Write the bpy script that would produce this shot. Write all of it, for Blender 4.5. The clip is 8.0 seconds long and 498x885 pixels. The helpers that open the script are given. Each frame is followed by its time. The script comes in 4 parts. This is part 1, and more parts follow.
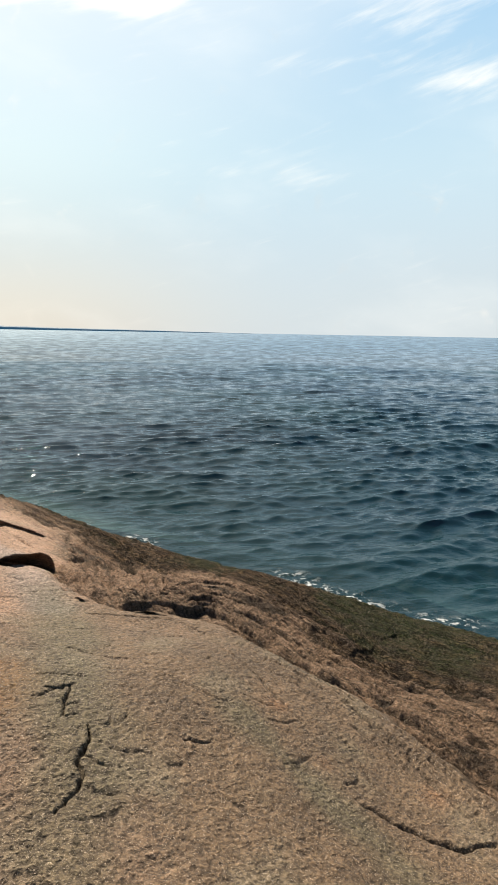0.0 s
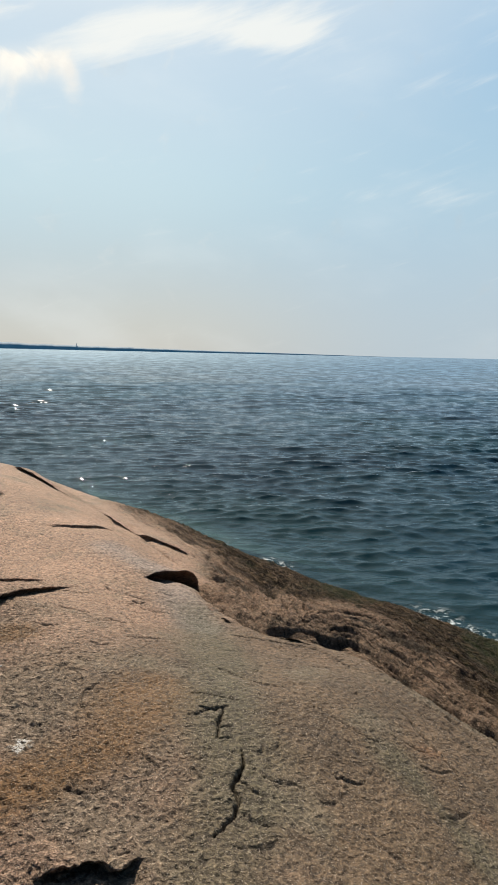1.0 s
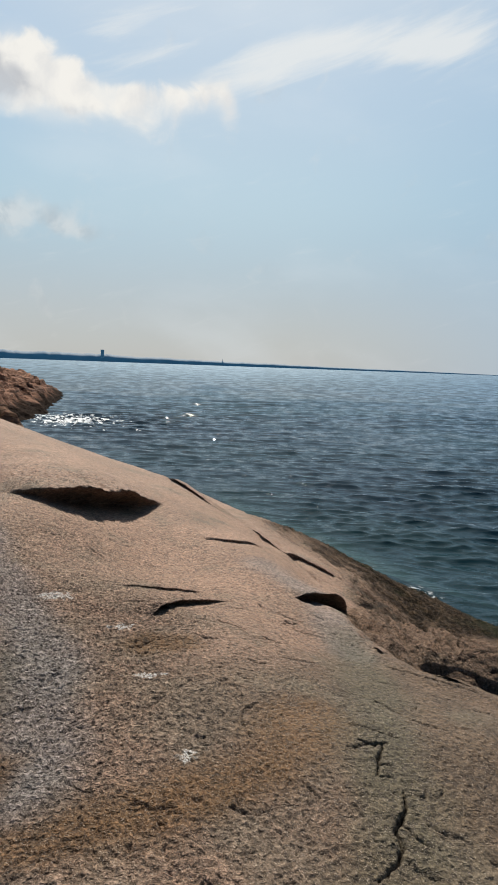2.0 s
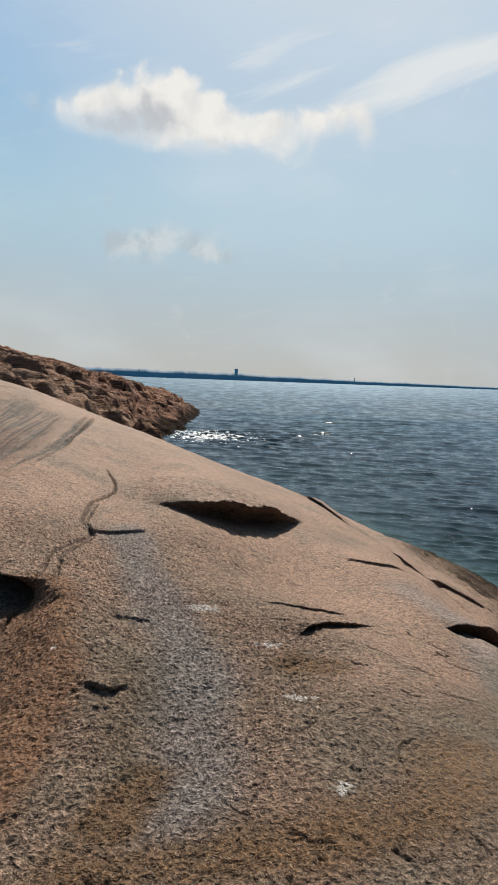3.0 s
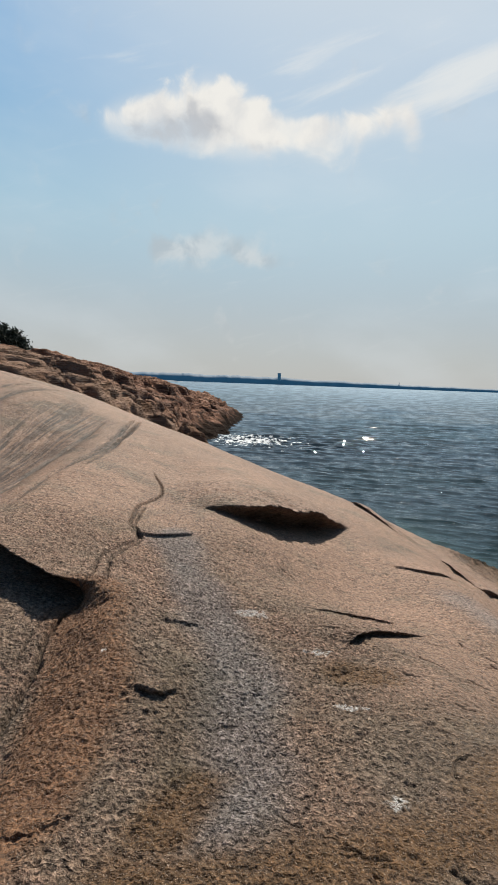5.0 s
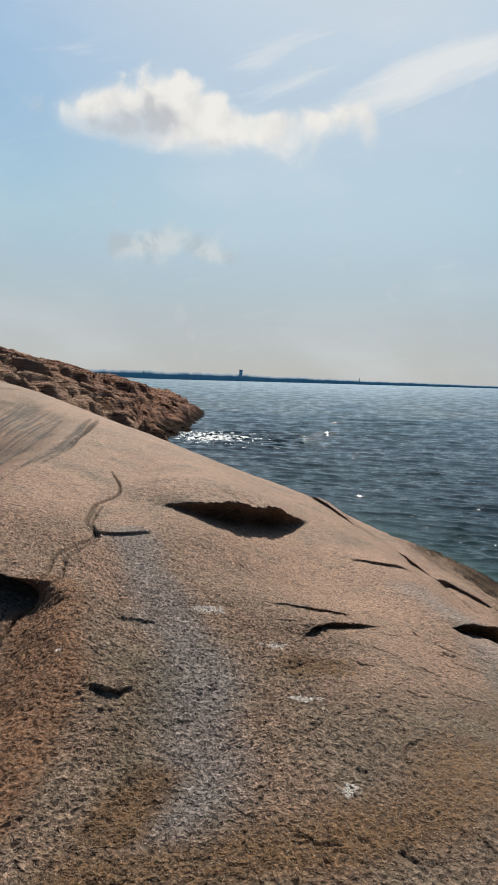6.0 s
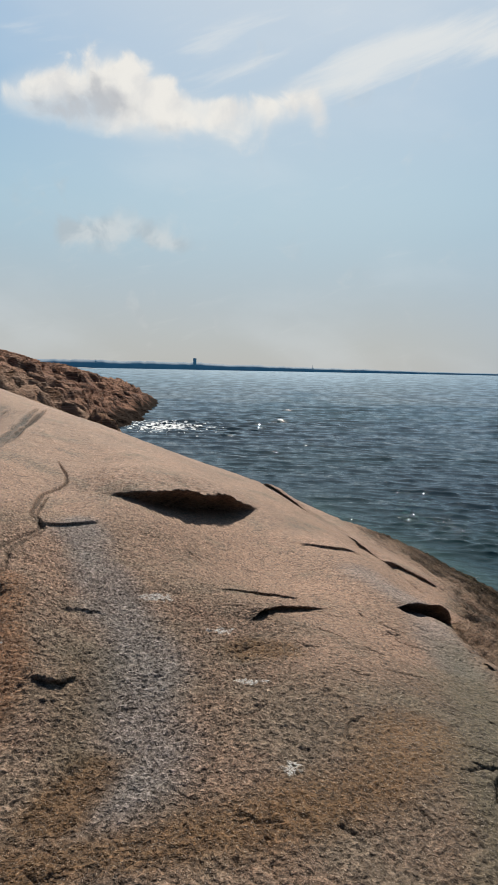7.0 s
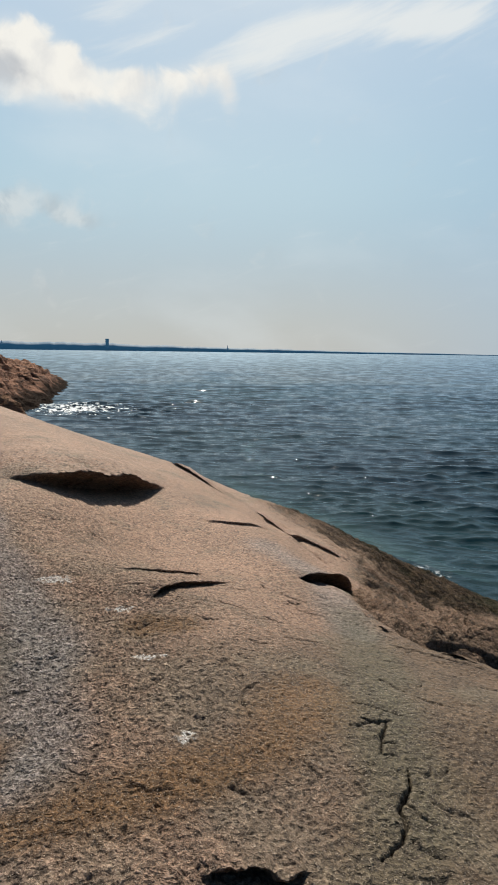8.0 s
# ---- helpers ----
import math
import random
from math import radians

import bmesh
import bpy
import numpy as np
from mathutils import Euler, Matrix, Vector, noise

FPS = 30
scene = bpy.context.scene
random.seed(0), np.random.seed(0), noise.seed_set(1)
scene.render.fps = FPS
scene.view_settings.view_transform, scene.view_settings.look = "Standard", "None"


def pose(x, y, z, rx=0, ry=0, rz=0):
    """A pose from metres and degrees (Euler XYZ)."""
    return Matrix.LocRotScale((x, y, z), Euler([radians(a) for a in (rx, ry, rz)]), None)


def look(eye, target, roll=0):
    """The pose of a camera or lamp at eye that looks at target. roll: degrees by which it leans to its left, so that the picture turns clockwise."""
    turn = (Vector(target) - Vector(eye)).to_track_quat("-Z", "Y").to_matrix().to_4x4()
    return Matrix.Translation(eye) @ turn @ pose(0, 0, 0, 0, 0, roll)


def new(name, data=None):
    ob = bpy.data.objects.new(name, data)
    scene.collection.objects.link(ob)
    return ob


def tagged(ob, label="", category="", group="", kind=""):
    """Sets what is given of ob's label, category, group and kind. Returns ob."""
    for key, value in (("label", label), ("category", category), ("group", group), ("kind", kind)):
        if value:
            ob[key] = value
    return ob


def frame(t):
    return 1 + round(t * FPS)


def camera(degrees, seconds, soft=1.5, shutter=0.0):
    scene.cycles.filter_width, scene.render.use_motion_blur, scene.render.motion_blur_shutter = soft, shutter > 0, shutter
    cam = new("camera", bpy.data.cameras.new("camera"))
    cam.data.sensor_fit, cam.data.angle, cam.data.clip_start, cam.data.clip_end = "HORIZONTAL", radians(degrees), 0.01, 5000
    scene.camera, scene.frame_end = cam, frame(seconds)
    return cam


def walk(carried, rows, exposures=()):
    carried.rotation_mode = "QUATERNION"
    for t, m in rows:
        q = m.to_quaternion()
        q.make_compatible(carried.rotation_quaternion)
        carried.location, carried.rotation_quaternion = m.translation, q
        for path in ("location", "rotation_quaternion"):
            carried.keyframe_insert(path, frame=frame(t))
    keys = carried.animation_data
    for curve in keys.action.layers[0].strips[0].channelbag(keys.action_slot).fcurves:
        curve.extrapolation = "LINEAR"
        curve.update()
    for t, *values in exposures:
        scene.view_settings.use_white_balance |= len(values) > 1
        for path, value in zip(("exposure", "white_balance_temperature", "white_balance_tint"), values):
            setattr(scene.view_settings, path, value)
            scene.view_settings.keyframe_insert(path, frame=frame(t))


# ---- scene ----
cam = camera(42.57, 8.0, soft=1.0)
EYE = 2.9  # first eye above the water
# seconds, x, y, z, yaw, pitch, roll
ROWS = [
    (0.0, -0.000, -0.000, 0.000, 0.00, -9.72, -1.01),
    (0.5, -0.098, 0.008, 0.018, 5.46, -8.98, -1.72),
    (1.0, -0.165, -0.007, 0.037, 11.63, -7.95, -1.26),
    (1.5, -0.234, -0.004, 0.058, 16.71, -7.29, -1.81),
    (2.0, -0.318, -0.047, 0.077, 24.21, -6.81, -2.04),
    (3.5, -0.529, -0.055, 0.045, 38.97, -5.40, -2.13),
    (4.0, -0.544, -0.071, 0.050, 40.21, -5.62, -2.18),
    (4.5, -0.547, -0.061, 0.049, 40.27, -5.44, -2.18),
    (6.0, -0.481, -0.036, 0.050, 36.29, -5.51, -1.61),
    (6.5, -0.450, -0.020, 0.049, 34.20, -5.95, -1.41),
    (7.0, -0.418, 0.003, 0.038, 32.21, -6.45, -1.10),
    (7.5, -0.352, 0.024, 0.026, 27.92, -6.89, -0.99),
    (8.0, -0.296, 0.053, 0.012, 24.66, -8.07, -0.75),
]
walk(cam, [(t, pose(x, y, EYE + z, 90 + pitch, roll, yaw)) for t, x, y, z, yaw, pitch, roll in ROWS],
     exposures=[(0.0, 0.64, 7400, 12), (0.5, 0.43, 7050, 10), (1.0, 0.25, 6800, 9), (1.5, 0.13, 6550, 9), (2.0, 0.05, 6500, 10), (3.5, 0.0, 6500, 10),
                (6.5, -0.02, 6500, 10), (7.0, -0.04, 6500, 10), (7.5, 0.0, 6500, 10), (8.0, 0.06, 6550, 9)])
SUN_AZ, SUN_EL = 28.0, 50.0  # degrees left of straight ahead, and above the horizon


# ---- world and sun ----


def calc(tree, op, a, b=None, clamp=False):
    """A math node; a and b are numbers or sockets."""
    n = tree.nodes.new("ShaderNodeMath")
    n.operation, n.use_clamp = op, clamp
    for k, v in enumerate((a, b)):
        if v is None:
            continue
        if isinstance(v, (int, float)):
            n.inputs[k].default_value = v
        else:
            tree.links.new(v, n.inputs[k])
    return n.outputs[0]


def ramp(tree, value, lo, hi, smooth=True):
    n = tree.nodes.new("ShaderNodeMapRange")
    n.interpolation_type = "SMOOTHSTEP" if smooth else "LINEAR"
    n.inputs["From Min"].default_value, n.inputs["From Max"].default_value = lo, hi
    tree.links.new(value, n.inputs["Value"])
    return n.outputs["Result"]


def blend(tree, fac, a, b, kind="MIX"):
    """A colour mix; a and b are colours or sockets."""
    n = tree.nodes.new("ShaderNodeMix")
    n.data_type, n.blend_type = "RGBA", kind
    for key, v in ((0, fac), (6, a), (7, b)):
        if isinstance(v, (int, float)):
            n.inputs[key].default_value = v
        elif isinstance(v, tuple):
            n.inputs[key].default_value = (*v, 1)
        else:
            tree.links.new(v, n.inputs[key])
    return n.outputs[2]


def grain(tree, vector, scale, detail=4.0, rough=0.55, distortion=0.0):
    n = tree.nodes.new("ShaderNodeTexNoise")
    n.inputs["Scale"].default_value, n.inputs["Detail"].default_value = scale, detail
    n.inputs["Roughness"].default_value, n.inputs["Distortion"].default_value = rough, distortion
    if vector is not None:
        tree.links.new(vector, n.inputs["Vector"])
    return n.outputs["Fac"]


def stretch(tree, vector, scale, turn=0.0):
    """Coordinates scaled along the direction turn (degrees) and across it."""
    n = tree.nodes.new("ShaderNodeMapping")
    n.vector_type = "TEXTURE"
    n.inputs["Scale"].default_value = [1 / v for v in scale]
    n.inputs["Rotation"].default_value = (0, 0, radians(turn))
    tree.links.new(vector, n.inputs["Vector"])
    return n.outputs["Vector"]


# puffs of the clouds: azimuth and elevation of the middle, half width, half height, turn (degrees), weight
CUMULUS = [
    (51.60, 20.60, 1.70, 1.30, 0, 0.75),
    (49.60, 21.10, 2.10, 1.80, 0, 0.8),
    (47.10, 21.90, 2.00, 1.80, 0, 0.65),
    (44.00, 22.50, 2.50, 2.20, 0, 0.9),
    (41.10, 21.60, 2.40, 2.20, 0, 0.75),
    (45.60, 19.90, 3.60, 1.30, 0, 0.5),
    (41.30, 19.90, 3.80, 1.70, 0, 0.7),
    (37.00, 20.60, 3.00, 1.40, 0, 0.8),
    (33.42, 20.70, 2.78, 1.32, 0, 0.8),
    (30.36, 21.29, 2.13, 1.32, 0, 0.75),
    (28.10, 21.90, 1.60, 1.50, 0, 0.85),
    (26.60, 20.60, 0.95, 1.32, 0, 0.65),
    (33.78, 18.89, 3.04, 1.62, 0, 0.42),
]
# the shaded folds of the great cloud
FOLDS = [
    (47.60, 20.10, 3.20, 1.20, 0, 0.85),
    (44.50, 21.00, 1.90, 1.20, 0, 0.8),
    (45.50, 22.20, 1.10, 0.80, 30, 0.5),
    (50.60, 19.80, 2.00, 0.80, 0, 0.5),
    (39.16, 19.50, 3.04, 0.71, 0, 0.25),
]
SMALL = [
    (47.64, 11.20, 2.02, 1.21, 0, 0.8),
    (45.20, 11.25, 2.28, 1.42, 0, 0.8),
    (41.77, 11.87, 2.28, 1.42, 0, 0.8),
    (39.00, 10.58, 1.77, 0.91, 0, 0.7),
]
CIRRUS = [
    (34.23, 26.51, 3.80, 0.81, 16, 0.75),
    (36.29, 25.11, 2.02, 0.61, 10, 0.5),
    (35.47, 23.32, 3.54, 0.71, 14, 0.6),
    (31.73, 24.24, 3.04, 0.61, 16, 0.4),
    (26.14, 23.63, 4.56, 1.01, 18, 0.5),
    (21.82, 24.76, 5.57, 1.32, 16, 0.6),
    (19.44, 24.51, 5.57, 1.32, 14, 0.5),
    (13.97, 24.98, 6.58, 1.52, 6, 0.7),
    (8.69, 25.08, 4.56, 2.02, 0, 0.7),
    (24.55, 22.71, 4.05, 1.01, 22, 0.6),
    (-17.29, 19.35, 5.57, 1.42, -3, 0.7),
    (-13.48, 24.24, 6.07, 1.72, 0, 0.7),
    (-3.55, 13.04, 3.04, 1.11, 0, 0.4),
    (2.20, 13.38, 4.56, 0.71, 4, 0.25),
    (9.60, 24.54, 3.54, 0.81, 0, 0.5),
    (-6.99, 21.02, 8.10, 0.61, 0, 0.3),
    (50.86, 25.00, 2.53, 0.71, 0, 0.35),
]

world = bpy.data.worlds.new("sky")
scene.world = world
world.use_nodes = True
wt = world.node_tree
wt.nodes.clear()
sky = wt.nodes.new("ShaderNodeTexSky")
sky.sky_type, sky.sun_disc = "NISHITA", False
sky.sun_elevation, sky.sun_rotation = radians(SUN_EL), radians(-SUN_AZ)
sky.air_density, sky.dust_density, sky.ozone_density = 1.0, 1.0, 1.5
coord = wt.nodes.new("ShaderNodeTexCoord")
split = wt.nodes.new("ShaderNodeSeparateXYZ")
wt.links.new(coord.outputs["Generated"], split.inputs[0])
dx, dy, dz = split.outputs
az = calc(wt, "MULTIPLY", calc(wt, "ARCTAN2", calc(wt, "MULTIPLY", dx, -1.0), dy), 57.2958)
el = calc(wt, "MULTIPLY", calc(wt, "ARCSINE", dz), 57.2958)
flat = wt.nodes.new("ShaderNodeCombineXYZ")
wt.links.new(az, flat.inputs[0])
wt.links.new(el, flat.inputs[1])


def blend_value(tree, fac, a, b):
    n = tree.nodes.new("ShaderNodeMix")
    for key, v in ((0, fac), (2, a), (3, b)):
        tree.links.new(v, n.inputs[key])
    return n.outputs[0]


def puffs(rows):
    """Sum of soft mounds; shaped by noise afterwards."""
    total = None
    for a0, e0, wa, we, turn, weight in rows:
        c, s = math.cos(radians(turn)), math.sin(radians(turn))
        da, de = calc(wt, "SUBTRACT", az, a0), calc(wt, "SUBTRACT", el, e0)
        p = calc(wt, "ADD", calc(wt, "MULTIPLY", da, c / wa), calc(wt, "MULTIPLY", de, -s / wa))
        q = calc(wt, "ADD", calc(wt, "MULTIPLY", da, s / we), calc(wt, "MULTIPLY", de, c / we))
        r = calc(wt, "ADD", calc(wt, "MULTIPLY", p, p), calc(wt, "MULTIPLY", q, q))
        m = calc(wt, "MULTIPLY", calc(wt, "POWER", 2.718, calc(wt, "MULTIPLY", r, -1.1)), weight)
        total = m if total is None else calc(wt, "ADD", total, m)
    return total


curl = grain(wt, flat.outputs[0], 0.30, 7.0, 0.52, 0.6)
billow = grain(wt, flat.outputs[0], 0.75, 5.0, 0.5, 0.3)
soft = grain(wt, flat.outputs[0], 0.32, 5.0, 0.55, 0.4)
streak = grain(wt, stretch(wt, flat.outputs[0], (0.3, 1.9, 1), -16), 0.5, 6.0, 0.6, 0.3)
veil_noise = grain(wt, stretch(wt, flat.outputs[0], (0.5, 1.2, 1), 8), 0.11, 5.0, 0.5)
heap = puffs(CUMULUS)
lumps = calc(wt, "ADD", calc(wt, "MULTIPLY", calc(wt, "SUBTRACT", curl, 0.5), 2.1), calc(wt, "MULTIPLY", calc(wt, "SUBTRACT", billow, 0.5), 0.3))
cum = calc(wt, "ADD", heap, calc(wt, "MULTIPLY", lumps, ramp(wt, heap, 0.02, 0.3)))
# crisp heads, ragged soft feet
head = ramp(wt, calc(wt, "ADD", el, calc(wt, "MULTIPLY", curl, 1.5)), 20.6, 22.6)
cum_mask = blend_value(wt, head, ramp(wt, cum, 0.18, 1.35), ramp(wt, cum, 0.28, 0.78))
core = calc(wt, "MULTIPLY", ramp(wt, cum, 0.35, 0.8), ramp(wt, calc(wt, "ADD", puffs(FOLDS), calc(wt, "MULTIPLY", calc(wt, "SUBTRACT", billow, 0.5), 1.2)), 0.1, 0.95))
cir = calc(wt, "ADD", puffs(CIRRUS), calc(wt, "MULTIPLY", calc(wt, "SUBTRACT", streak, 0.5), 1.7))
cir_mask = calc(wt, "MULTIPLY", ramp(wt, cir, 0.1, 1.3), 0.68)
near_sun = wt.nodes.new("ShaderNodeVectorMath")
near_sun.operation = "DOT_PRODUCT"
near_sun.inputs[1].default_value = (
    -math.sin(radians(SUN_AZ)) * math.cos(radians(SUN_EL)),
    math.cos(radians(SUN_AZ)) * math.cos(radians(SUN_EL)), math.sin(radians(SUN_EL)))
wt.links.new(coord.outputs["Generated"], near_sun.inputs[0])
glow = ramp(wt, near_sun.outputs["Value"], 0.70, 1.0)
back = ramp(wt, near_sun.outputs["Value"], -0.5, 0.55)
scaled = blend(wt, 1.0, sky.outputs[0], (0.045, 0.06, 0.078), "MULTIPLY")
# summer haze: pale and warm at the horizon, clear blue higher up
hazy = blend(wt, ramp(wt, el, 12.0, 28.0), (0.425, 0.61, 0.705), (0.115, 0.385, 0.71))
hazy = blend(wt, ramp(wt, el, 16.0, 0.0), hazy, (0.52, 0.52, 0.50))
air = blend(wt, calc(wt, "MULTIPLY", ramp(wt, el, 60.0, 25.0), 0.88), scaled, hazy)
air = blend(wt, back, blend(wt, 1.0, air, (0.13, 0.15, 0.19), "MULTIPLY"), air)
# away from the sun's side the haze lies thicker over the open sea
air = blend(wt, calc(wt, "MULTIPLY", calc(wt, "MULTIPLY", ramp(wt, az, 22.0, -6.0), ramp(wt, az, -90.0, -40.0)), calc(wt, "MULTIPLY", ramp(wt, el, 45.0, 28.0), 0.55)), air, (0.35, 0.50, 0.65))
air = blend(wt, calc(wt, "MULTIPLY", glow, 0.75), air, (0.80, 0.81, 0.78))
air = blend(wt, calc(wt, "MULTIPLY", ramp(wt, veil_noise, 0.45, 0.8), 0.26), air, (0.72, 0.78, 0.82))
air = blend(wt, cir_mask, air, (0.84, 0.84, 0.81))
air = blend(wt, calc(wt, "MULTIPLY", ramp(wt, calc(wt, "ADD", puffs(SMALL), calc(wt, "MULTIPLY", lumps, 0.9)), 0.15, 0.95), 0.55), air, blend(wt, ramp(wt, soft, 0.42, 0.62), (0.72, 0.72, 0.70), (0.47, 0.50, 0.52)))
air = blend(wt, calc(wt, "MULTIPLY", ramp(wt, heap, 0.1, 0.9), 0.35), air, (0.82, 0.81, 0.78))
air = blend(wt, calc(wt, "MULTIPLY", cum_mask, 0.9), air, blend(wt, core, blend(wt, ramp(wt, soft, 0.32, 0.60), (0.76, 0.75, 0.73), (0.90, 0.87, 0.81)), (0.52, 0.53, 0.55)))
background = wt.nodes.new("ShaderNodeBackground")
background.inputs["Strength"].default_value = 1.0
wt.links.new(air, background.inputs["Color"])
wt.links.new(background.outputs[0], wt.nodes.new("ShaderNodeOutputWorld").inputs["Surface"])

sun = new("sun", bpy.data.lights.new("sun", "SUN"))
sun.data.energy, sun.data.angle, sun.data.color = 6.9, radians(0.6), (1.0, 0.90, 0.77)
sun.matrix_world = look((0, 0, 60), (60 * math.sin(radians(SUN_AZ)) * math.cos(radians(SUN_EL)), -60 * math.cos(radians(SUN_AZ)) * math.cos(radians(SUN_EL)), 60 - 60 * math.sin(radians(SUN_EL))))


# ---- materials ----
def material(name):
    m = bpy.data.materials.new(name)
    m.use_nodes = True
    t = m.node_tree
    return m, t, t.nodes["Principled BSDF"]


def place(t):
    return t.nodes.new("ShaderNodeNewGeometry").outputs["Position"]


def mask(t, name):
    n = t.nodes.new("ShaderNodeAttribute")
    n.attribute_name = name
    return n.outputs["Fac"]


def relief(t, surface, heights):
    """Bump, coarse to fine: (height socket, strength, depth in metres)."""
    normal = None
    for h, strength, depth in heights:
        b = t.nodes.new("ShaderNodeBump")
        b.inputs["Strength"].default_value, b.inputs["Distance"].default_value = strength, depth
        t.links.new(h, b.inputs["Height"])
        if normal:
            t.links.new(normal, b.inputs["Normal"])
        normal = b.outputs["Normal"]
    t.links.new(normal, surface.inputs["Normal"])


def rock_material():
    m, t, s = material("granite")
    p = place(t)
    pitted, weed, rough = mask(t, "pitted"), mask(t, "weed"), mask(t, "rough")
    big, mid = grain(t, p, 0.7, 4), grain(t, p, 5.0, 5, 0.6)
    patch = grain(t, p, 1.7, 5, 0.6)
    # chips of the crust, drawn out across the strike
    chips = grain(t, stretch(t, p, (1.0, 1.25, 1.2), 36), 29.0, 3, 0.58, 0.5)
    crease = calc(t, "ABSOLUTE", calc(t, "SUBTRACT", grain(t, stretch(t, p, (1.0, 1.2, 1.2), 30), 21.0, 3, 0.6, 0.7), 0.5))
    scar = calc(t, "ABSOLUTE", calc(t, "SUBTRACT", grain(t, stretch(t, p, (1.0, 2.2, 1.3), 38), 6.5, 4, 0.6, 0.5), 0.5))
    fine, speck = grain(t, p, 95.0, 3, 0.7), grain(t, p, 150.0, 1.5, 0.5)
    hatch = grain(t, stretch(t, p, (1.0, 1.15, 1.2), 34), 50.0, 2.5, 0.6, 0.3)
    streaks = grain(t, stretch(t, p, (0.35, 5.0, 1.0), 118), 7.0, 5, 0.65)
    strands = grain(t, stretch(t, p, (0.9, 8.0, 1.5), 136), 4.5, 6, 0.68, 0.5)
    tufts = grain(t, stretch(t, p, (1.0, 2.2, 1.5), 125), 26.0, 4, 0.7, 0.8)
    c = blend(t, ramp(t, big, 0.35, 0.68), (0.208, 0.129, 0.087), (0.163, 0.103, 0.070))
    c = blend(t, calc(t, "MULTIPLY", ramp(t, mid, 0.45, 0.72), 0.5), c, (0.225, 0.142, 0.097))
    c = blend(t, calc(t, "MULTIPLY", mask(t, "umber"), 0.92), c, blend(t, ramp(t, grain(t, p, 1.4, 5, 0.6), 0.38, 0.62), (0.044, 0.031, 0.018), (0.070, 0.048, 0.028)))
    c = blend(t, calc(t, "MULTIPLY", ramp(t, grain(t, p, 2.2, 4), 0.50, 0.70), 0.6), c, (0.090, 0.076, 0.051))
    c = blend(t, calc(t, "MULTIPLY", pitted, 0.65), c, blend(t, ramp(t, patch, 0.4, 0.6), (0.165, 0.128, 0.096), (0.215, 0.143, 0.104)))
    c = blend(t, calc(t, "MULTIPLY", mask(t, "grey"), 0.62), c, blend(t, mid, (0.104, 0.103, 0.104), (0.170, 0.168, 0.171)))
    c = blend(t, calc(t, "MULTIPLY", mask(t, "ochre"), 0.9), c, blend(t, streaks, (0.056, 0.034, 0.015), (0.125, 0.066, 0.027)))
    c = blend(t, calc(t, "MULTIPLY", mask(t, "rust"), 0.9), c, blend(t, ramp(t, mid, 0.3, 0.7), (0.086, 0.041, 0.019), (0.162, 0.083, 0.041)))
    c = blend(t, calc(t, "MULTIPLY", mask(t, "green"), 0.62), c, blend(t, mid, (0.036, 0.037, 0.021), (0.068, 0.062, 0.039)))
    c = blend(t, calc(t, "MULTIPLY", rough, 0.75), c, blend(t, ramp(t, strands, 0.38, 0.50), (0.032, 0.022, 0.015), (0.170, 0.114, 0.077)))
    c = blend(t, weed, c, blend(t, ramp(t, calc(t, "ADD", calc(t, "MULTIPLY", strands, 0.5), calc(t, "MULTIPLY", tufts, 0.5)), 0.47, 0.60), (0.007, 0.005, 0.004), (0.105, 0.072, 0.042)))
    c = blend(t, mask(t, "algae"), c, blend(t, ramp(t, tufts, 0.42, 0.65), (0.004, 0.009, 0.004), (0.016, 0.031, 0.010)))
    lines = grain(t, stretch(t, p, (0.12, 9.0, 1.0), 122), 2.2, 5, 0.62, 0.25)
    c = blend(t, calc(t, "MULTIPLY", mask(t, "stripe"), ramp(t, lines, 0.38, 0.54)), c, (0.030, 0.027, 0.024))
    # cracks and grooves: dark lichen, deepened with painted shade
    c = blend(t, calc(t, "MULTIPLY", mask(t, "lichen_shade"), 0.9), c, (0.025, 0.020, 0.015))
    # shade painted between chips and hatching, thin dark scars, light painted on the tops
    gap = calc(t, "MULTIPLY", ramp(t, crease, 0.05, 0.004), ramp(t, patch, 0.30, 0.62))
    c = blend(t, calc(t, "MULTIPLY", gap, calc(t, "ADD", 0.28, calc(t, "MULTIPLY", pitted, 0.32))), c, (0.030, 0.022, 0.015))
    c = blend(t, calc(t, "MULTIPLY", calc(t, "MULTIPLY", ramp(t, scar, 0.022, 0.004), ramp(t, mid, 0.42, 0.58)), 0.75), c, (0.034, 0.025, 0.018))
    calm = calc(t, "SUBTRACT", calc(t, "ADD", 0.62, calc(t, "MULTIPLY", pitted, 0.38)), calc(t, "MULTIPLY", calc(t, "MAXIMUM", mask(t, "rust"), calc(t, "MULTIPLY", mask(t, "ochre"), 0.7)), 0.55))
    c = blend(t, calc(t, "MULTIPLY", ramp(t, chips, 0.46, 0.36), calc(t, "MULTIPLY", calm, 0.72)), c, blend(t, 1.0, c, (0.34, 0.33, 0.33), "MULTIPLY"))
    c = blend(t, calc(t, "MULTIPLY", ramp(t, chips, 0.51, 0.64), calc(t, "MULTIPLY", calm, 0.7)), c, blend(t, 1.0, c, (1.75, 1.75, 1.78), "MULTIPLY"))
    c = blend(t, calc(t, "MULTIPLY", ramp(t, hatch, 0.47, 0.36), 0.8), c, blend(t, 1.0, c, (0.40, 0.40, 0.40), "MULTIPLY"))
    c = blend(t, calc(t, "MULTIPLY", ramp(t, hatch, 0.51, 0.62), 0.7), c, blend(t, 1.0, c, (1.7, 1.7, 1.7), "MULTIPLY"))
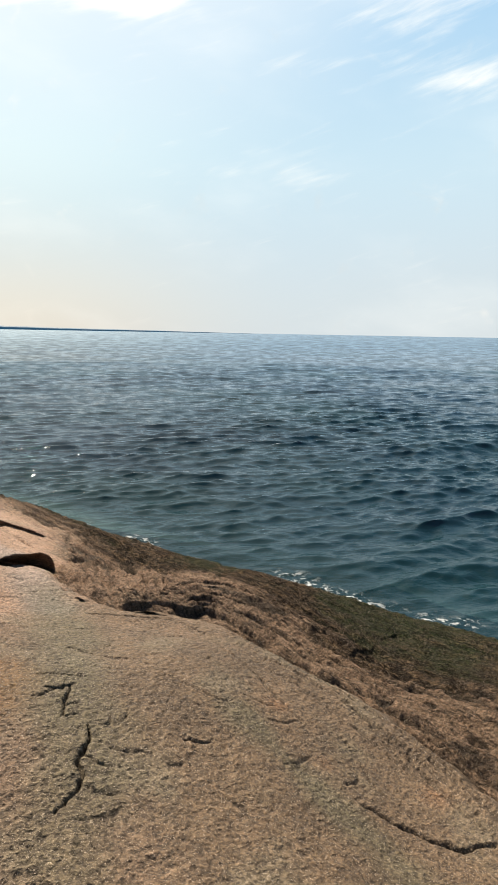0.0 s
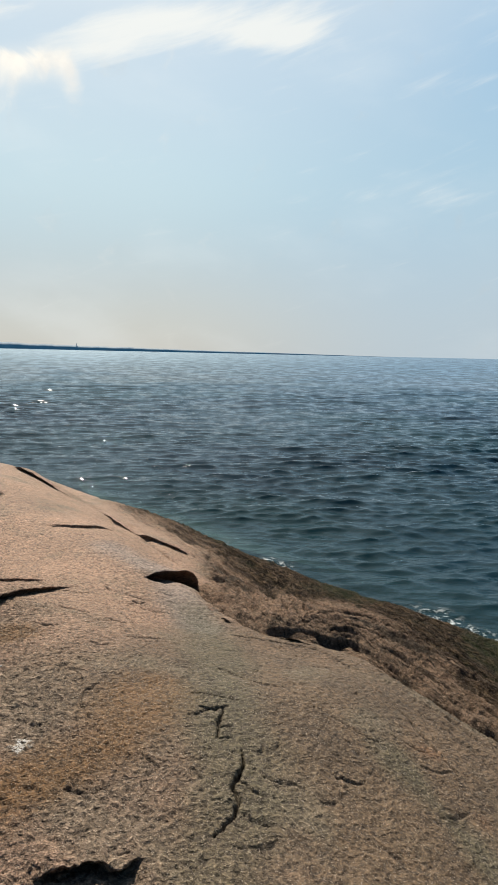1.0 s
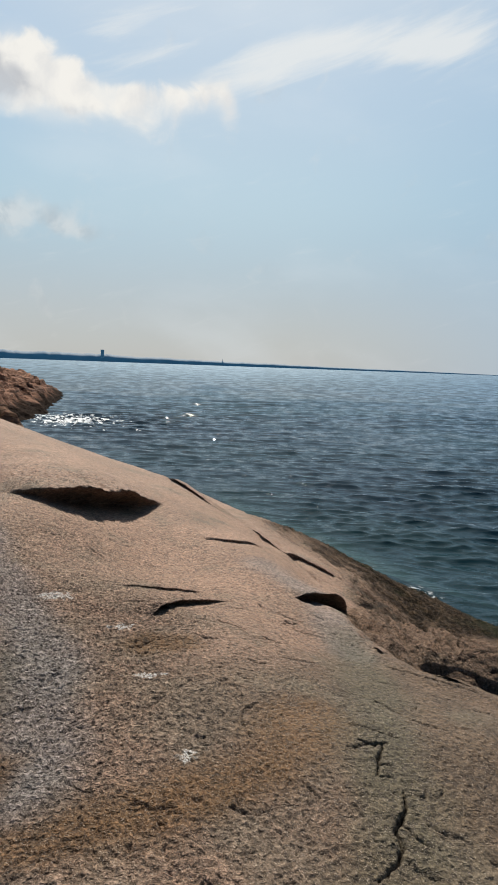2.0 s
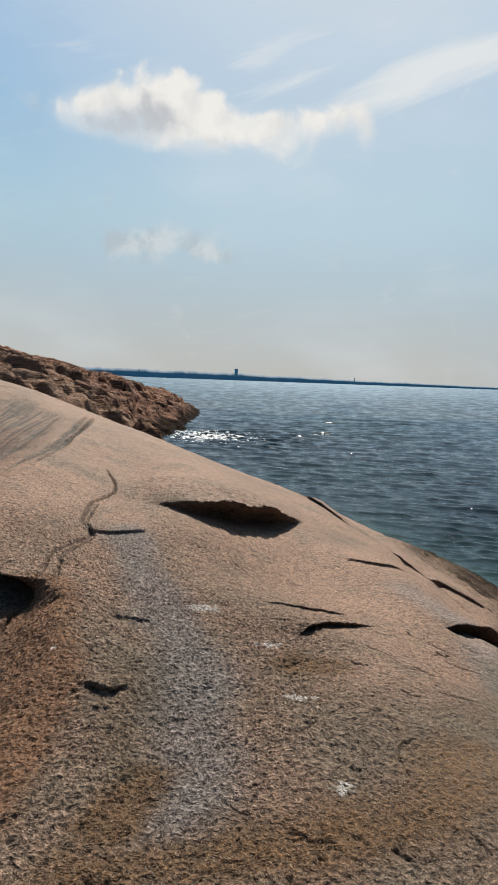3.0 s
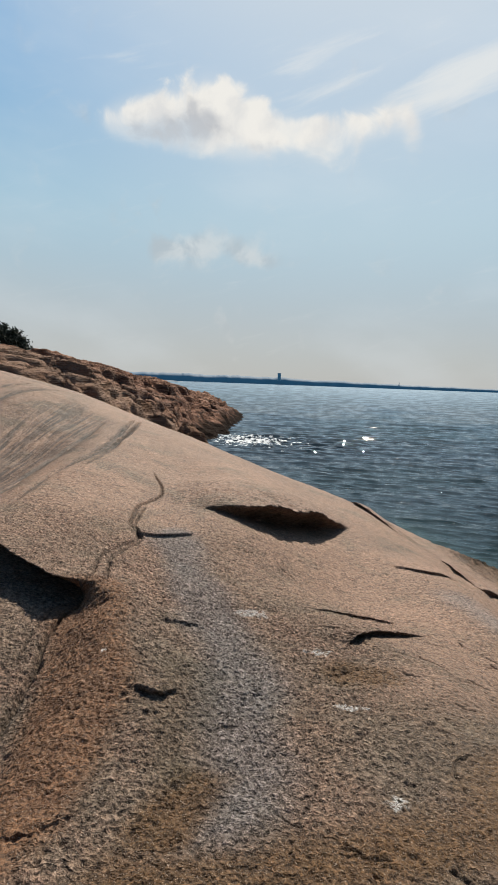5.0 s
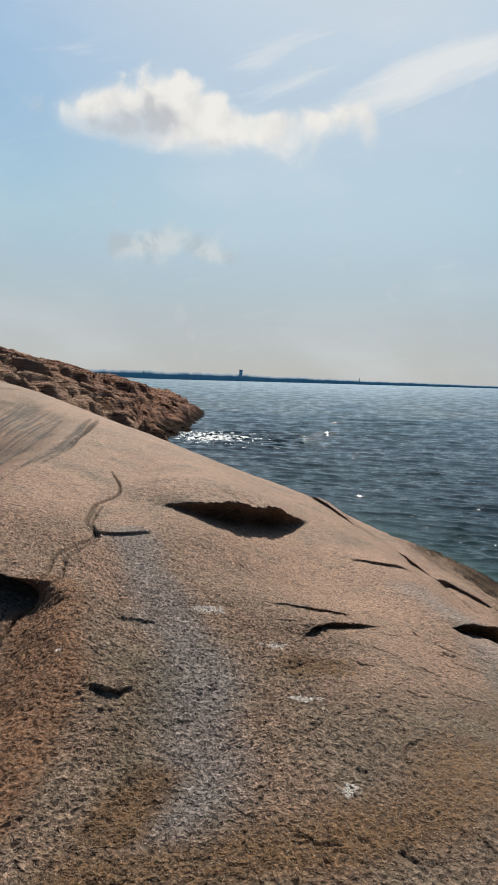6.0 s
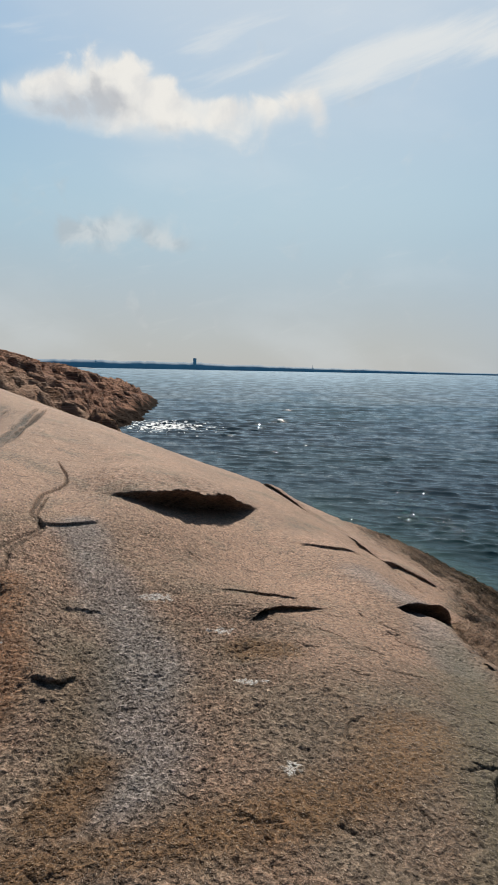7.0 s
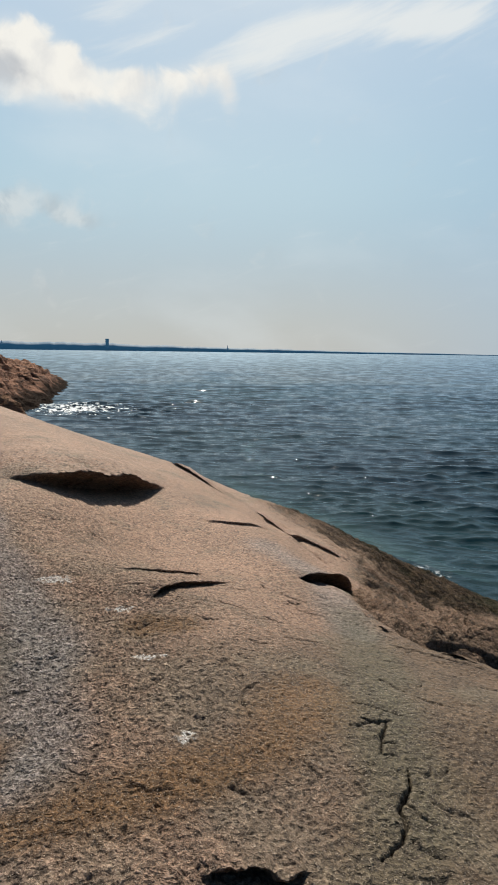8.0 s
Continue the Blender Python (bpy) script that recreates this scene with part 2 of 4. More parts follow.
    c = blend(t, calc(t, "MULTIPLY", ramp(t, speck, 0.62, 0.69), 0.42), c, (0.42, 0.36, 0.30))
    c = blend(t, calc(t, "MULTIPLY", ramp(t, speck, 0.40, 0.33), 0.55), c, (0.045, 0.036, 0.032))
    c = blend(t, calc(t, "MULTIPLY", mask(t, "white"), ramp(t, fine, 0.38, 0.6)), c, (0.44, 0.44, 0.42))
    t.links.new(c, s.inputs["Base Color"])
    wet = calc(t, "ADD", calc(t, "ADD", 0.72, calc(t, "MULTIPLY", pitted, 0.15)), calc(t, "MULTIPLY", weed, 0.2), True)
    t.links.new(wet, s.inputs["Roughness"])
    t.links.new(calc(t, "SUBTRACT", 0.2, calc(t, "MULTIPLY", calc(t, "MAXIMUM", calc(t, "MULTIPLY", rough, 0.7), weed), 0.15)), s.inputs["Specular IOR Level"])
    coarse = calc(t, "ADD", 0.45, calc(t, "MULTIPLY", pitted, 0.55))
    relief(t, s, [(calc(t, "MULTIPLY", strands, rough), 0.8, 0.07), (mid, 0.5, 0.03), (calc(t, "MULTIPLY", tufts, rough), 0.9, 0.03), (calc(t, "MULTIPLY", scar, coarse), 0.8, 0.05), (calc(t, "MULTIPLY", crease, coarse), 0.9, 0.035), (calc(t, "MULTIPLY", chips, coarse), 0.9, 0.024), (calc(t, "MULTIPLY", hatch, calm), 0.7, 0.010), (fine, 0.4, 0.004)])
    return m


def headland_material():
    m, t, s = material("weathered_red_rock")
    p = place(t)
    big, mid = grain(t, p, 0.35, 5), grain(t, p, 1.6, 6, 0.65)
    layers = grain(t, stretch(t, p, (0.35, 1.2, 3.2), 41), 1.3, 6, 0.65, 0.3)
    blotch = grain(t, stretch(t, p, (0.5, 1.2, 1.8), 41), 4.5, 4, 0.6, 0.3)
    c = blend(t, ramp(t, big, 0.35, 0.65), (0.260, 0.130, 0.078), (0.160, 0.074, 0.044))
    c = blend(t, mask(t, "tan"), c, (0.250, 0.160, 0.108))
    c = blend(t, calc(t, "MULTIPLY", ramp(t, mid, 0.52, 0.66), 0.6), c, (0.27, 0.150, 0.092))
    # dark layers and joints also carry painted shade of ledges and crevices
    c = blend(t, calc(t, "MULTIPLY", ramp(t, layers, 0.50, 0.59), calc(t, "SUBTRACT", 0.75, calc(t, "MULTIPLY", mask(t, "tan"), 0.4))), c, (0.040, 0.020, 0.014))
    c = blend(t, calc(t, "MULTIPLY", ramp(t, blotch, 0.46, 0.36), calc(t, "SUBTRACT", 0.6, calc(t, "MULTIPLY", mask(t, "tan"), 0.35))), c, (0.045, 0.024, 0.017))
    c = blend(t, calc(t, "MULTIPLY", mask(t, "joint"), 0.6), c, (0.030, 0.017, 0.012))
    c = blend(t, mask(t, "wet"), c, blend(t, blotch, (0.010, 0.008, 0.007), (0.035, 0.024, 0.018)))
    t.links.new(c, s.inputs["Base Color"])
    t.links.new(calc(t, "ADD", 0.85, calc(t, "MULTIPLY", mask(t, "wet"), 0.1)), s.inputs["Roughness"])
    t.links.new(calc(t, "SUBTRACT", 0.15, calc(t, "MULTIPLY", mask(t, "wet"), 0.13)), s.inputs["Specular IOR Level"])
    relief(t, s, [(layers, 1.0, 0.5), (mid, 0.8, 0.2), (blotch, 0.8, 0.06)])
    return m


def water_material():
    m, t, s = material("sea_water")
    p = place(t)
    far, near = mask(t, "far"), mask(t, "near")
    chop = grain(t, stretch(t, p, (0.75, 1.3, 1), 14), 3.2, 4, 0.55)
    ripple = grain(t, stretch(t, p, (0.7, 1.5, 1), 20), 11.0, 3, 0.55)
    # long bands painted into the reflection, for waves too small to model
    bands = t.nodes.new("ShaderNodeCombineXYZ")
    t.links.new(calc(t, "MULTIPLY", mask(t, "turn"), 330.0), bands.inputs[0])
    t.links.new(calc(t, "MULTIPLY", mask(t, "reach"), 150.0), bands.inputs[1])
    wave_bands = grain(t, bands.outputs[0], 1.0, 4, 0.6, 0.2)
    c = blend(t, ramp(t, grain(t, p, 0.06, 4), 0.4, 0.65), (0.003, 0.014, 0.024), (0.0045, 0.021, 0.026))
    c = blend(t, mask(t, "shallow"), c, (0.005, 0.024, 0.021))
    foam = calc(t, "MULTIPLY", mask(t, "foam"), ramp(t, grain(t, p, 11, 5, 0.7), 0.5, 0.62))
    # white flecks off the headland: foam, and sun glints painted in
    spray_glint = ramp(t, calc(t, "ADD", grain(t, p, 2.6, 5, 0.75), calc(t, "MULTIPLY", mask(t, "spray_glint"), 0.24)), 0.70, 0.78)
    foam = calc(t, "MAXIMUM", foam, calc(t, "MULTIPLY", spray_glint, ramp(t, mask(t, "spray_glint"), 0.05, 0.3)))
    c = blend(t, foam, c, (0.75, 0.78, 0.78))
    relief(t, s, [(calc(t, "MULTIPLY", grain(t, stretch(t, p, (0.7, 1.3, 1), 16), 2.2, 4, 0.55), calc(t, "SUBTRACT", 1.0, far)), 0.65, 0.05), (calc(t, "MULTIPLY", chop, near), 0.7, 0.035), (calc(t, "MULTIPLY", ripple, near), 0.7, 0.009)])
    normal = s.inputs["Normal"].links[0].from_socket
    t.nodes.remove(s)
    body = t.nodes.new("ShaderNodeBsdfDiffuse")
    t.links.new(c, body.inputs["Color"])
    gloss = t.nodes.new("ShaderNodeBsdfGlossy")
    t.links.new(normal, gloss.inputs["Normal"])
    # far reflection tinted blue, standing in for the higher sky that tilted waves mirror
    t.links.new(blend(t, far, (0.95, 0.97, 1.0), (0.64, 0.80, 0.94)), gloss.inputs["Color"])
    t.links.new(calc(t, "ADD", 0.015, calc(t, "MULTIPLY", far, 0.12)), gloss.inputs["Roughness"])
    fres = t.nodes.new("ShaderNodeFresnel")
    fres.inputs["IOR"].default_value = 1.333
    t.links.new(normal, fres.inputs["Normal"])
    # facets turned from the eye hide behind the waves, so the far sea never becomes a mirror
    share = calc(t, "MULTIPLY", calc(t, "MINIMUM", fres.outputs[0], 0.72), calc(t, "SUBTRACT", 1.0, foam))
    # reflection raised with distance and varied by the painted bands
    sheen_bands = calc(t, "MULTIPLY", calc(t, "SUBTRACT", ramp(t, wave_bands, 0.34, 0.66), 0.5), calc(t, "MULTIPLY", calc(t, "SUBTRACT", 1.0, near), 0.5))
    share = calc(t, "MULTIPLY", share, calc(t, "ADD", calc(t, "ADD", 0.72, calc(t, "MULTIPLY", far, 0.20)), sheen_bands))
    surface = t.nodes.new("ShaderNodeMixShader")
    t.links.new(share, surface.inputs[0])
    t.links.new(body.outputs[0], surface.inputs[1])
    t.links.new(gloss.outputs[0], surface.inputs[2])
    clear = t.nodes.new("ShaderNodeBsdfTransparent")
    clear.inputs[0].default_value = (0.35, 0.55, 0.48, 1)
    mix = t.nodes.new("ShaderNodeMixShader")
    t.links.new(calc(t, "MULTIPLY", mask(t, "clear"), calc(t, "SUBTRACT", 0.25, foam, True)), mix.inputs[0])
    t.links.new(surface.outputs[0], mix.inputs[1])
    t.links.new(clear.outputs[0], mix.inputs[2])
    t.links.new(mix.outputs[0], t.nodes["Material Output"].inputs["Surface"])
    return m


def haze_glow(mat, colour, strength):
    """Haze painted as emission on a thing kilometres off."""
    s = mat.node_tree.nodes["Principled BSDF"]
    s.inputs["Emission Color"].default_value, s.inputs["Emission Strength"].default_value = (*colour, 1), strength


def plain(name, dark, light, scale, rough=0.8, bump=0.0):
    m, t, s = material(name)
    p = place(t)
    g = grain(t, p, scale, 5, 0.6)
    t.links.new(blend(t, ramp(t, g, 0.35, 0.65), dark, light), s.inputs["Base Color"])
    s.inputs["Roughness"].default_value = rough
    if bump:
        relief(t, s, [(g, 0.7, bump)])
    return m


GRANITE, RED_ROCK, WATER = rock_material(), headland_material(), water_material()
# base colours of the far things are blued to paint in haze
FAR_WOOD = plain("haze_blue_forest", (0.020, 0.052, 0.085), (0.032, 0.075, 0.115), 0.02)
FAR_ROCK = plain("haze_blue_rock", (0.05, 0.07, 0.09), (0.09, 0.11, 0.12), 0.05)
FAR_TOWER = plain("haze_blue_concrete", (0.075, 0.13, 0.16), (0.11, 0.16, 0.19), 0.2)
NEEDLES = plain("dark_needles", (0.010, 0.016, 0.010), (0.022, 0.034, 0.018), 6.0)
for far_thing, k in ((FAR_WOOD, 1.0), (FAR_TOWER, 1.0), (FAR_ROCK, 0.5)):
    haze_glow(far_thing, (0.009, 0.042, 0.082), k)
BARK = plain("bark", (0.05, 0.035, 0.025), (0.09, 0.065, 0.045), 20.0, 0.9, 0.01)


# ---- numbers for the landform ----
class Noise2:
    """Smooth gradient noise in the plane, from -1 to 1."""

    def __init__(self, seed):
        r = np.random.RandomState(seed)
        self.table = r.permutation(256)
        ang = r.rand(256) * 2 * np.pi
        self.gx, self.gy = np.cos(ang), np.sin(ang)

    def __call__(self, x, y):
        xi, yi = np.floor(x).astype(int), np.floor(y).astype(int)
        fx, fy = x - xi, y - yi
        u, v = fx ** 3 * (fx * (fx * 6 - 15) + 10), fy ** 3 * (fy * (fy * 6 - 15) + 10)

        def corner(i, j):
            h = self.table[(self.table[(xi + i) & 255] + yi + j) & 255]
            return self.gx[h] * (fx - i) + self.gy[h] * (fy - j)

        a = corner(0, 0) + u * (corner(1, 0) - corner(0, 0))
        b = corner(0, 1) + u * (corner(1, 1) - corner(0, 1))
        return 1.5 * (a + v * (b - a))

    def fbm(self, x, y, octaves=4, gain=0.5):
        total, amp = 0, 1
        for k in range(octaves):
            c, s = math.cos(0.7 * k) * 1.97 ** k, math.sin(0.7 * k) * 1.97 ** k
            total = total + amp * self(x * c - y * s + 17 * k, x * s + y * c - 9 * k)
            amp *= gain
        return total


N1, N2, N3 = Noise2(3), Noise2(11), Noise2(29)


def smooth(x, lo, hi):
    s = np.clip((x - lo) / (hi - lo), 0, 1)
    return s * s * (3 - 2 * s)


def glide(knots, x):
    """Weights that draw a smooth curve through values at the knots; straight beyond them."""
    knots = np.asarray(knots, float)
    n, e = len(knots), np.eye(len(knots))
    d = np.gradient(e, knots, axis=0)
    c = np.clip(x, knots[0], knots[-1])
    i = np.clip(np.searchsorted(knots, c, side="right") - 1, 0, n - 2)
    h = knots[i + 1] - knots[i]
    s = (c - knots[i]) / h
    w = ((1 + 2 * s) * (1 - s) ** 2)[:, None] * e[i] + (s * s * (3 - 2 * s))[:, None] * e[i + 1]
    w += (h * s * (1 - s) ** 2)[:, None] * d[i] + (h * s * s * (s - 1))[:, None] * d[i + 1]
    lo, hi = x < knots[0], x > knots[-1]
    w[lo] += (x[lo] - knots[0])[:, None] * d[0]
    w[hi] += (x[hi] - knots[-1])[:, None] * d[-1]
    return w


def curve(points, n=5):
    """More points on a smooth line through the given ones."""
    p = np.array(points, float)
    q = np.concatenate([[2 * p[0] - p[1]], p, [2 * p[-1] - p[-2]]])
    out = []
    for k in range(len(p) - 1):
        a, b, c, d = q[k:k + 4]
        for t in np.arange(n) / n:
            out.append(0.5 * (2 * b + (c - a) * t + (2 * a - 5 * b + 4 * c - d) * t * t + (3 * b - a - 3 * c + d) * t ** 3))
    return out + [p[-1]]


def along(points, x, y):
    """Distance to a polyline, the signed side (left of its way is positive) and the share of its length."""
    pts = np.array(points, float)
    seg = np.diff(pts, axis=0)
    lengths = np.hypot(seg[:, 0], seg[:, 1])
    total, done = lengths.sum(), 0.0
    best, side, share = np.full(x.shape, 1e9), np.zeros(x.shape), np.zeros(x.shape)
    for p, d, l in zip(pts, seg, lengths):
        rx, ry = x - p[0], y - p[1]
        s = np.clip((rx * d[0] + ry * d[1]) / (l * l), 0, 1)
        dist = np.hypot(rx - s * d[0], ry - s * d[1])
        near = dist < best
        best = np.where(near, dist, best)
        side = np.where(near, np.sign(d[0] * ry - d[1] * rx), side)
        share = np.where(near, (done + s * l) / total, share)
        done += l
    return best, side, share


# ---- the smooth slab: a lattice in strike (away along the shore) and dip (towards the water) ----
STRIKE, DIP = (-0.6606, 0.7507), (0.7507, 0.6606)
KNOTS_A = [-1.5, 1.5, 2.8, 4.2, 5.8, 7.6, 10.5, 15]
KNOTS_B = [-6, -3.2, -2, -1.2, -0.4, 0.8, 1.8, 2.7, 3.7, 5.2, 7.5]
HEIGHTS = [
    [2.02, 1.72, 1.58, 1.569, 1.558, 1.328, 1.01, 0.711, 0.4, -0.03, -0.72],
    [1.979, 1.486, 1.264, 1.328, 1.371, 1.124, 0.79, 0.57, 0.521, 0.208, -0.722],
    [2.001, 1.417, 1.208, 1.288, 1.303, 1.18, 1.033, 0.755, 0.392, 0.047, -0.787],
    [2.077, 1.475, 1.511, 1.5, 1.351, 1.252, 0.938, 0.726, 0.531, -0.065, -0.814],
    [2.251, 1.629, 1.786, 1.599, 1.464, 1.042, 1.048, 0.568, 0.332, -0.23, -0.947],
    [2.481, 1.787, 2.005, 1.748, 1.75, 1.311, 0.99, 0.613, 0.239, -0.502, -1.058],
    [2.964, 2.585, 2.235, 2.013, 1.755, 1.296, 0.972, 0.386, 0.058, -0.502, -1.245],
    [3.329, 2.372, 1.912, 1.601, 1.279, 0.847, 0.382, -0.021, -0.469, -1.089, -1.94],
]
# the brink of the smooth slab, below which the bench is rough
BRINK = [(-7.2, 12.2), (-4.6, 9.0), (-3.2, 7.45), (-1.95, 6.0), (-1.62, 5.15), (-1.36, 4.72), (-1.15, 4.54), (-0.92, 4.46), (-0.62, 4.47), (-0.32, 4.53), (-0.03, 4.36), (0.28, 4.06), (0.60, 3.85), (0.90, 3.55), (1.13, 3.28), (1.33, 2.95), (1.55, 2.3), (1.8, 1.6), (2.2, 0.4), (3.0, -2)]
# the brim of the hollow up the shore: an undercut lip as far as the corner, then a rusty face that slopes down to a valley
HOLLOW = [(-6.6, 2.62), (-5.6, 2.52), (-5.15, 2.47), (-4.85, 2.46), (-4.57, 2.47), (-4.30, 2.49), (-4.13, 2.48), (-4.02, 2.29), (-3.86, 2.09), (-3.68, 1.92), (-3.49, 1.67), (-3.30, 1.42), (-3.05, 1.0), (-2.75, 0.3)]
# steps in the rock: foot line, rise behind, its reach, dip in front, its reach, ragged edge, hollow under the lip, where it grows and dies out along its length
STEPS = [
    ([(-5.04, 4.64), (-4.75, 4.82), (-4.58, 5.10), (-4.49, 5.48), (-4.43, 5.9), (-4.34, 6.6)], 0.160, 0.8, 0.045, 0.3, 0.03, 0.38, 0.40, 0.62),
    ([(-2.06, 4.95), (-1.96, 5.32), (-1.89, 5.70), (-1.86, 6.08)], 0.042, 0.35, 0.07, 0.16, 0.016, 0.34, 0.4, 0.8),
    ([(-2.52, 3.45), (-2.56, 3.68), (-2.55, 3.95), (-2.46, 4.22), (-2.38, 4.5)], 0.046, 0.3, 0.03, 0.08, 0.014, 0.12, 0.12, 0.30),
]
STEPS += [
    ([(-3.16, 3.8), (-3.06, 4.1), (-2.88, 4.32), (-2.62, 4.46)], 0.022, 0.4, 0.006, 0.1, 0.016, 0.02, 0.4, 0.75),
    ([(-2.93, 1.96), (-2.86, 2.0), (-2.79, 2.03), (-2.79, 2.12), (-2.78, 2.22)], 0.021, 0.2, 0.010, 0.10, 0.016, 0.025, 0.3, 0.65),
    ([(-2.76, 1.87), (-2.71, 1.9), (-2.67, 1.98)], 0.009, 0.12, 0.004, 0.08, 0.008, 0.008, 0.4, 0.6),
    ([(-2.64, 1.77), (-2.59, 1.80), (-2.56, 1.86)], 0.007, 0.12, 0.004, 0.08, 0.008, 0.006, 0.4, 0.6),
    ([(-1.18, 1.63), (-1.08, 1.70), (-1.02, 1.77), (-0.96, 1.77), (-0.88, 1.88)], 0.024, 0.25, 0.05, 0.09, 0.03, 0.08, 0.25, 0.8),
    ([(-4.71, 3.55), (-4.62, 3.76), (-4.54, 4.10)], 0.021, 0.3, 0.006, 0.1, 0.012, 0.03, 0.25, 0.7),
]
STEPS += [
    ([(-3.62, 5.9), (-3.38, 5.98), (-3.18, 6.06), (-3.0, 6.55)], 0.024, 0.4, 0.008, 0.15, 0.02, 0.03, 0.5, 0.7),
    ([(-3.95, 8.2), (-3.6, 7.75), (-3.3, 7.42), (-3.0, 7.32), (-2.7, 7.3), (-2.35, 7.2), (-2.05, 6.95)], 0.045, 0.35, 0.03, 0.2, 0.04, 0.05, 0.35, 0.6),
    ([(-6.2, 9.6), (-5.6, 9.3), (-5.1, 9.2), (-4.7, 8.9)], 0.10, 0.5, 0.04, 0.3, 0.03, 0.10, 0.3, 0.7),
    ([(-1.66, 5.25), (-1.55, 4.98), (-1.36, 4.72), (-1.15, 4.54), (-0.92, 4.46), (-0.62, 4.47), (-0.32, 4.53), (-0.05, 4.38)], 0.065, 0.3, 0.015, 0.1, 0.02, 0.08, 0.3, 0.8),
    ([(-2.62, 2.36), (-2.52, 2.5), (-2.50, 2.62)], 0.009, 0.15, 0.004, 0.08, 0.008, 0.006, 0.4, 0.6),
    ([(-1.88, 2.96), (-1.70, 2.95), (-1.58, 2.82), (-1.52, 2.66)], 0.011, 0.2, 0.002, 0.1, 0.012, 0.0, 0.4, 0.6),
    ([(-2.62, 1.02), (-2.50, 1.08), (-2.42, 1.18), (-2.40, 1.34)], 0.013, 0.2, 0.008, 0.1, 0.03, 0.01, 0.4, 0.6),
    ([(-3.42, 2.62), (-3.30, 2.78), (-3.18, 2.86)], 0.010, 0.2, 0.003, 0.1, 0.014, 0.008, 0.4, 0.6),
]
# cracks: line, half width, depth
CRACKS = [
    ([(-0.72, 2.72), (-0.69, 2.62), (-0.70, 2.48), (-0.66, 2.38), (-0.67, 2.27), (-0.70, 2.14)], 0.009, 0.05),
    ([(-1.0, 2.95), (-0.93, 2.98), (-0.86, 3.03)], 0.008, 0.04),
    ([(-0.88, 3.01), (-0.87, 2.93), (-0.87, 2.84), (-0.80, 2.86)], 0.008, 0.035),
    ([(-0.87, 2.84), (-0.84, 2.75), (-0.79, 2.78)], 0.007, 0.03),
    ([(-0.69, 2.5), (-0.63, 2.49), (-0.57, 2.46)], 0.007, 0.02),
    ([(-1.05, 3.08), (-0.95, 3.1), (-0.82, 3.12)], 0.007, 0.02),
    ([(0.45, 3.95), (0.75, 3.45), (0.98, 3.1), (1.2, 2.75)], 0.008, 0.03),
]
CRACKS += [
    ([(1.2, 2.63), (1.11, 2.60), (1.01, 2.555), (0.84, 2.59), (0.70, 2.66), (0.57, 2.71)], 0.012, 0.05),
    ([(-0.16, 4.0), (0.07, 3.69), (0.12, 3.6), (0.23, 3.41), (0.34, 3.25)], 0.010, 0.03),
    ([(0.55, 3.25), (0.62, 3.1), (0.67, 2.9), (0.73, 2.81)], 0.008, 0.02),
    ([(-6.31, 5.15), (-5.64, 4.68), (-5.41, 4.18), (-5.01, 3.71), (-4.71, 3.55), (-4.55, 3.16), (-4.44, 2.93), (-4.15, 2.66), (-4.08, 2.5)], 0.022, 0.04),
    ([(-5.32, 4.15), (-4.93, 3.70), (-4.64, 3.53), (-4.49, 3.18), (-4.34, 2.95), (-4.03, 2.67), (-3.98, 2.45)], 0.018, 0.03),
]
CRACKS += [
    ([(-4.13, 2.46), (-4.03, 2.28), (-3.87, 2.08), (-3.69, 1.91), (-3.50, 1.66), (-3.31, 1.41), (-3.06, 1.0), (-2.8, 0.5)], 0.026, 0.06),
    ([(-4.20, 2.36), (-4.12, 2.24), (-3.98, 2.05), (-3.80, 1.85)], 0.010, 0.02),
    ([(-0.45, 3.3), (-0.2, 3.2), (-0.05, 3.22)], 0.007, 0.012),
    ([(-1.05, 3.5), (-0.8, 3.4), (-0.62, 3.42)], 0.007, 0.014),
    ([(0.9, 3.3), (1.02, 3.0), (1.18, 2.7)], 0.010, 0.03),
    ([(0.62, 3.68), (0.85, 3.22), (1.05, 2.9)], 0.008, 0.02),
    ([(-1.5, 2.9), (-1.55, 2.75), (-1.45, 2.62)], 0.008, 0.015),
]
for off, first, last, half, depth in ((0.07, 10, 16, 0.013, 0.03), (0.17, 11, 16, 0.011, 0.025), (0.30, 11, 15, 0.010, 0.02), (0.12, 14, 17, 0.014, 0.03), (0.24, 7, 11, 0.010, 0.02)):
    # long cracks that keep beside the brink
    CRACKS.append(([(px - 0.77 * off, py - 0.64 * off) for px, py in BRINK[first:last]], half, depth))
TICKS = random.Random(8)
for k in range(70):
    # short cracks, most of them across the strike
    ca, cb = TICKS.uniform(1.8, 6.8), TICKS.uniform(-1.0, 2.4)
    px, py = ca * STRIKE[0] + cb * DIP[0], ca * STRIKE[1] + cb * DIP[1]
    turn, half = radians(TICKS.gauss(28, 22)), TICKS.uniform(0.03, 0.11)
    vx, vy = math.cos(turn) * half, math.sin(turn) * half
    CRACKS.append(([(px - vx, py - vy), (px + 0.02, py - 0.015), (px + vx, py + vy)], TICKS.uniform(0.007, 0.012), TICKS.uniform(0.010, 0.022)))
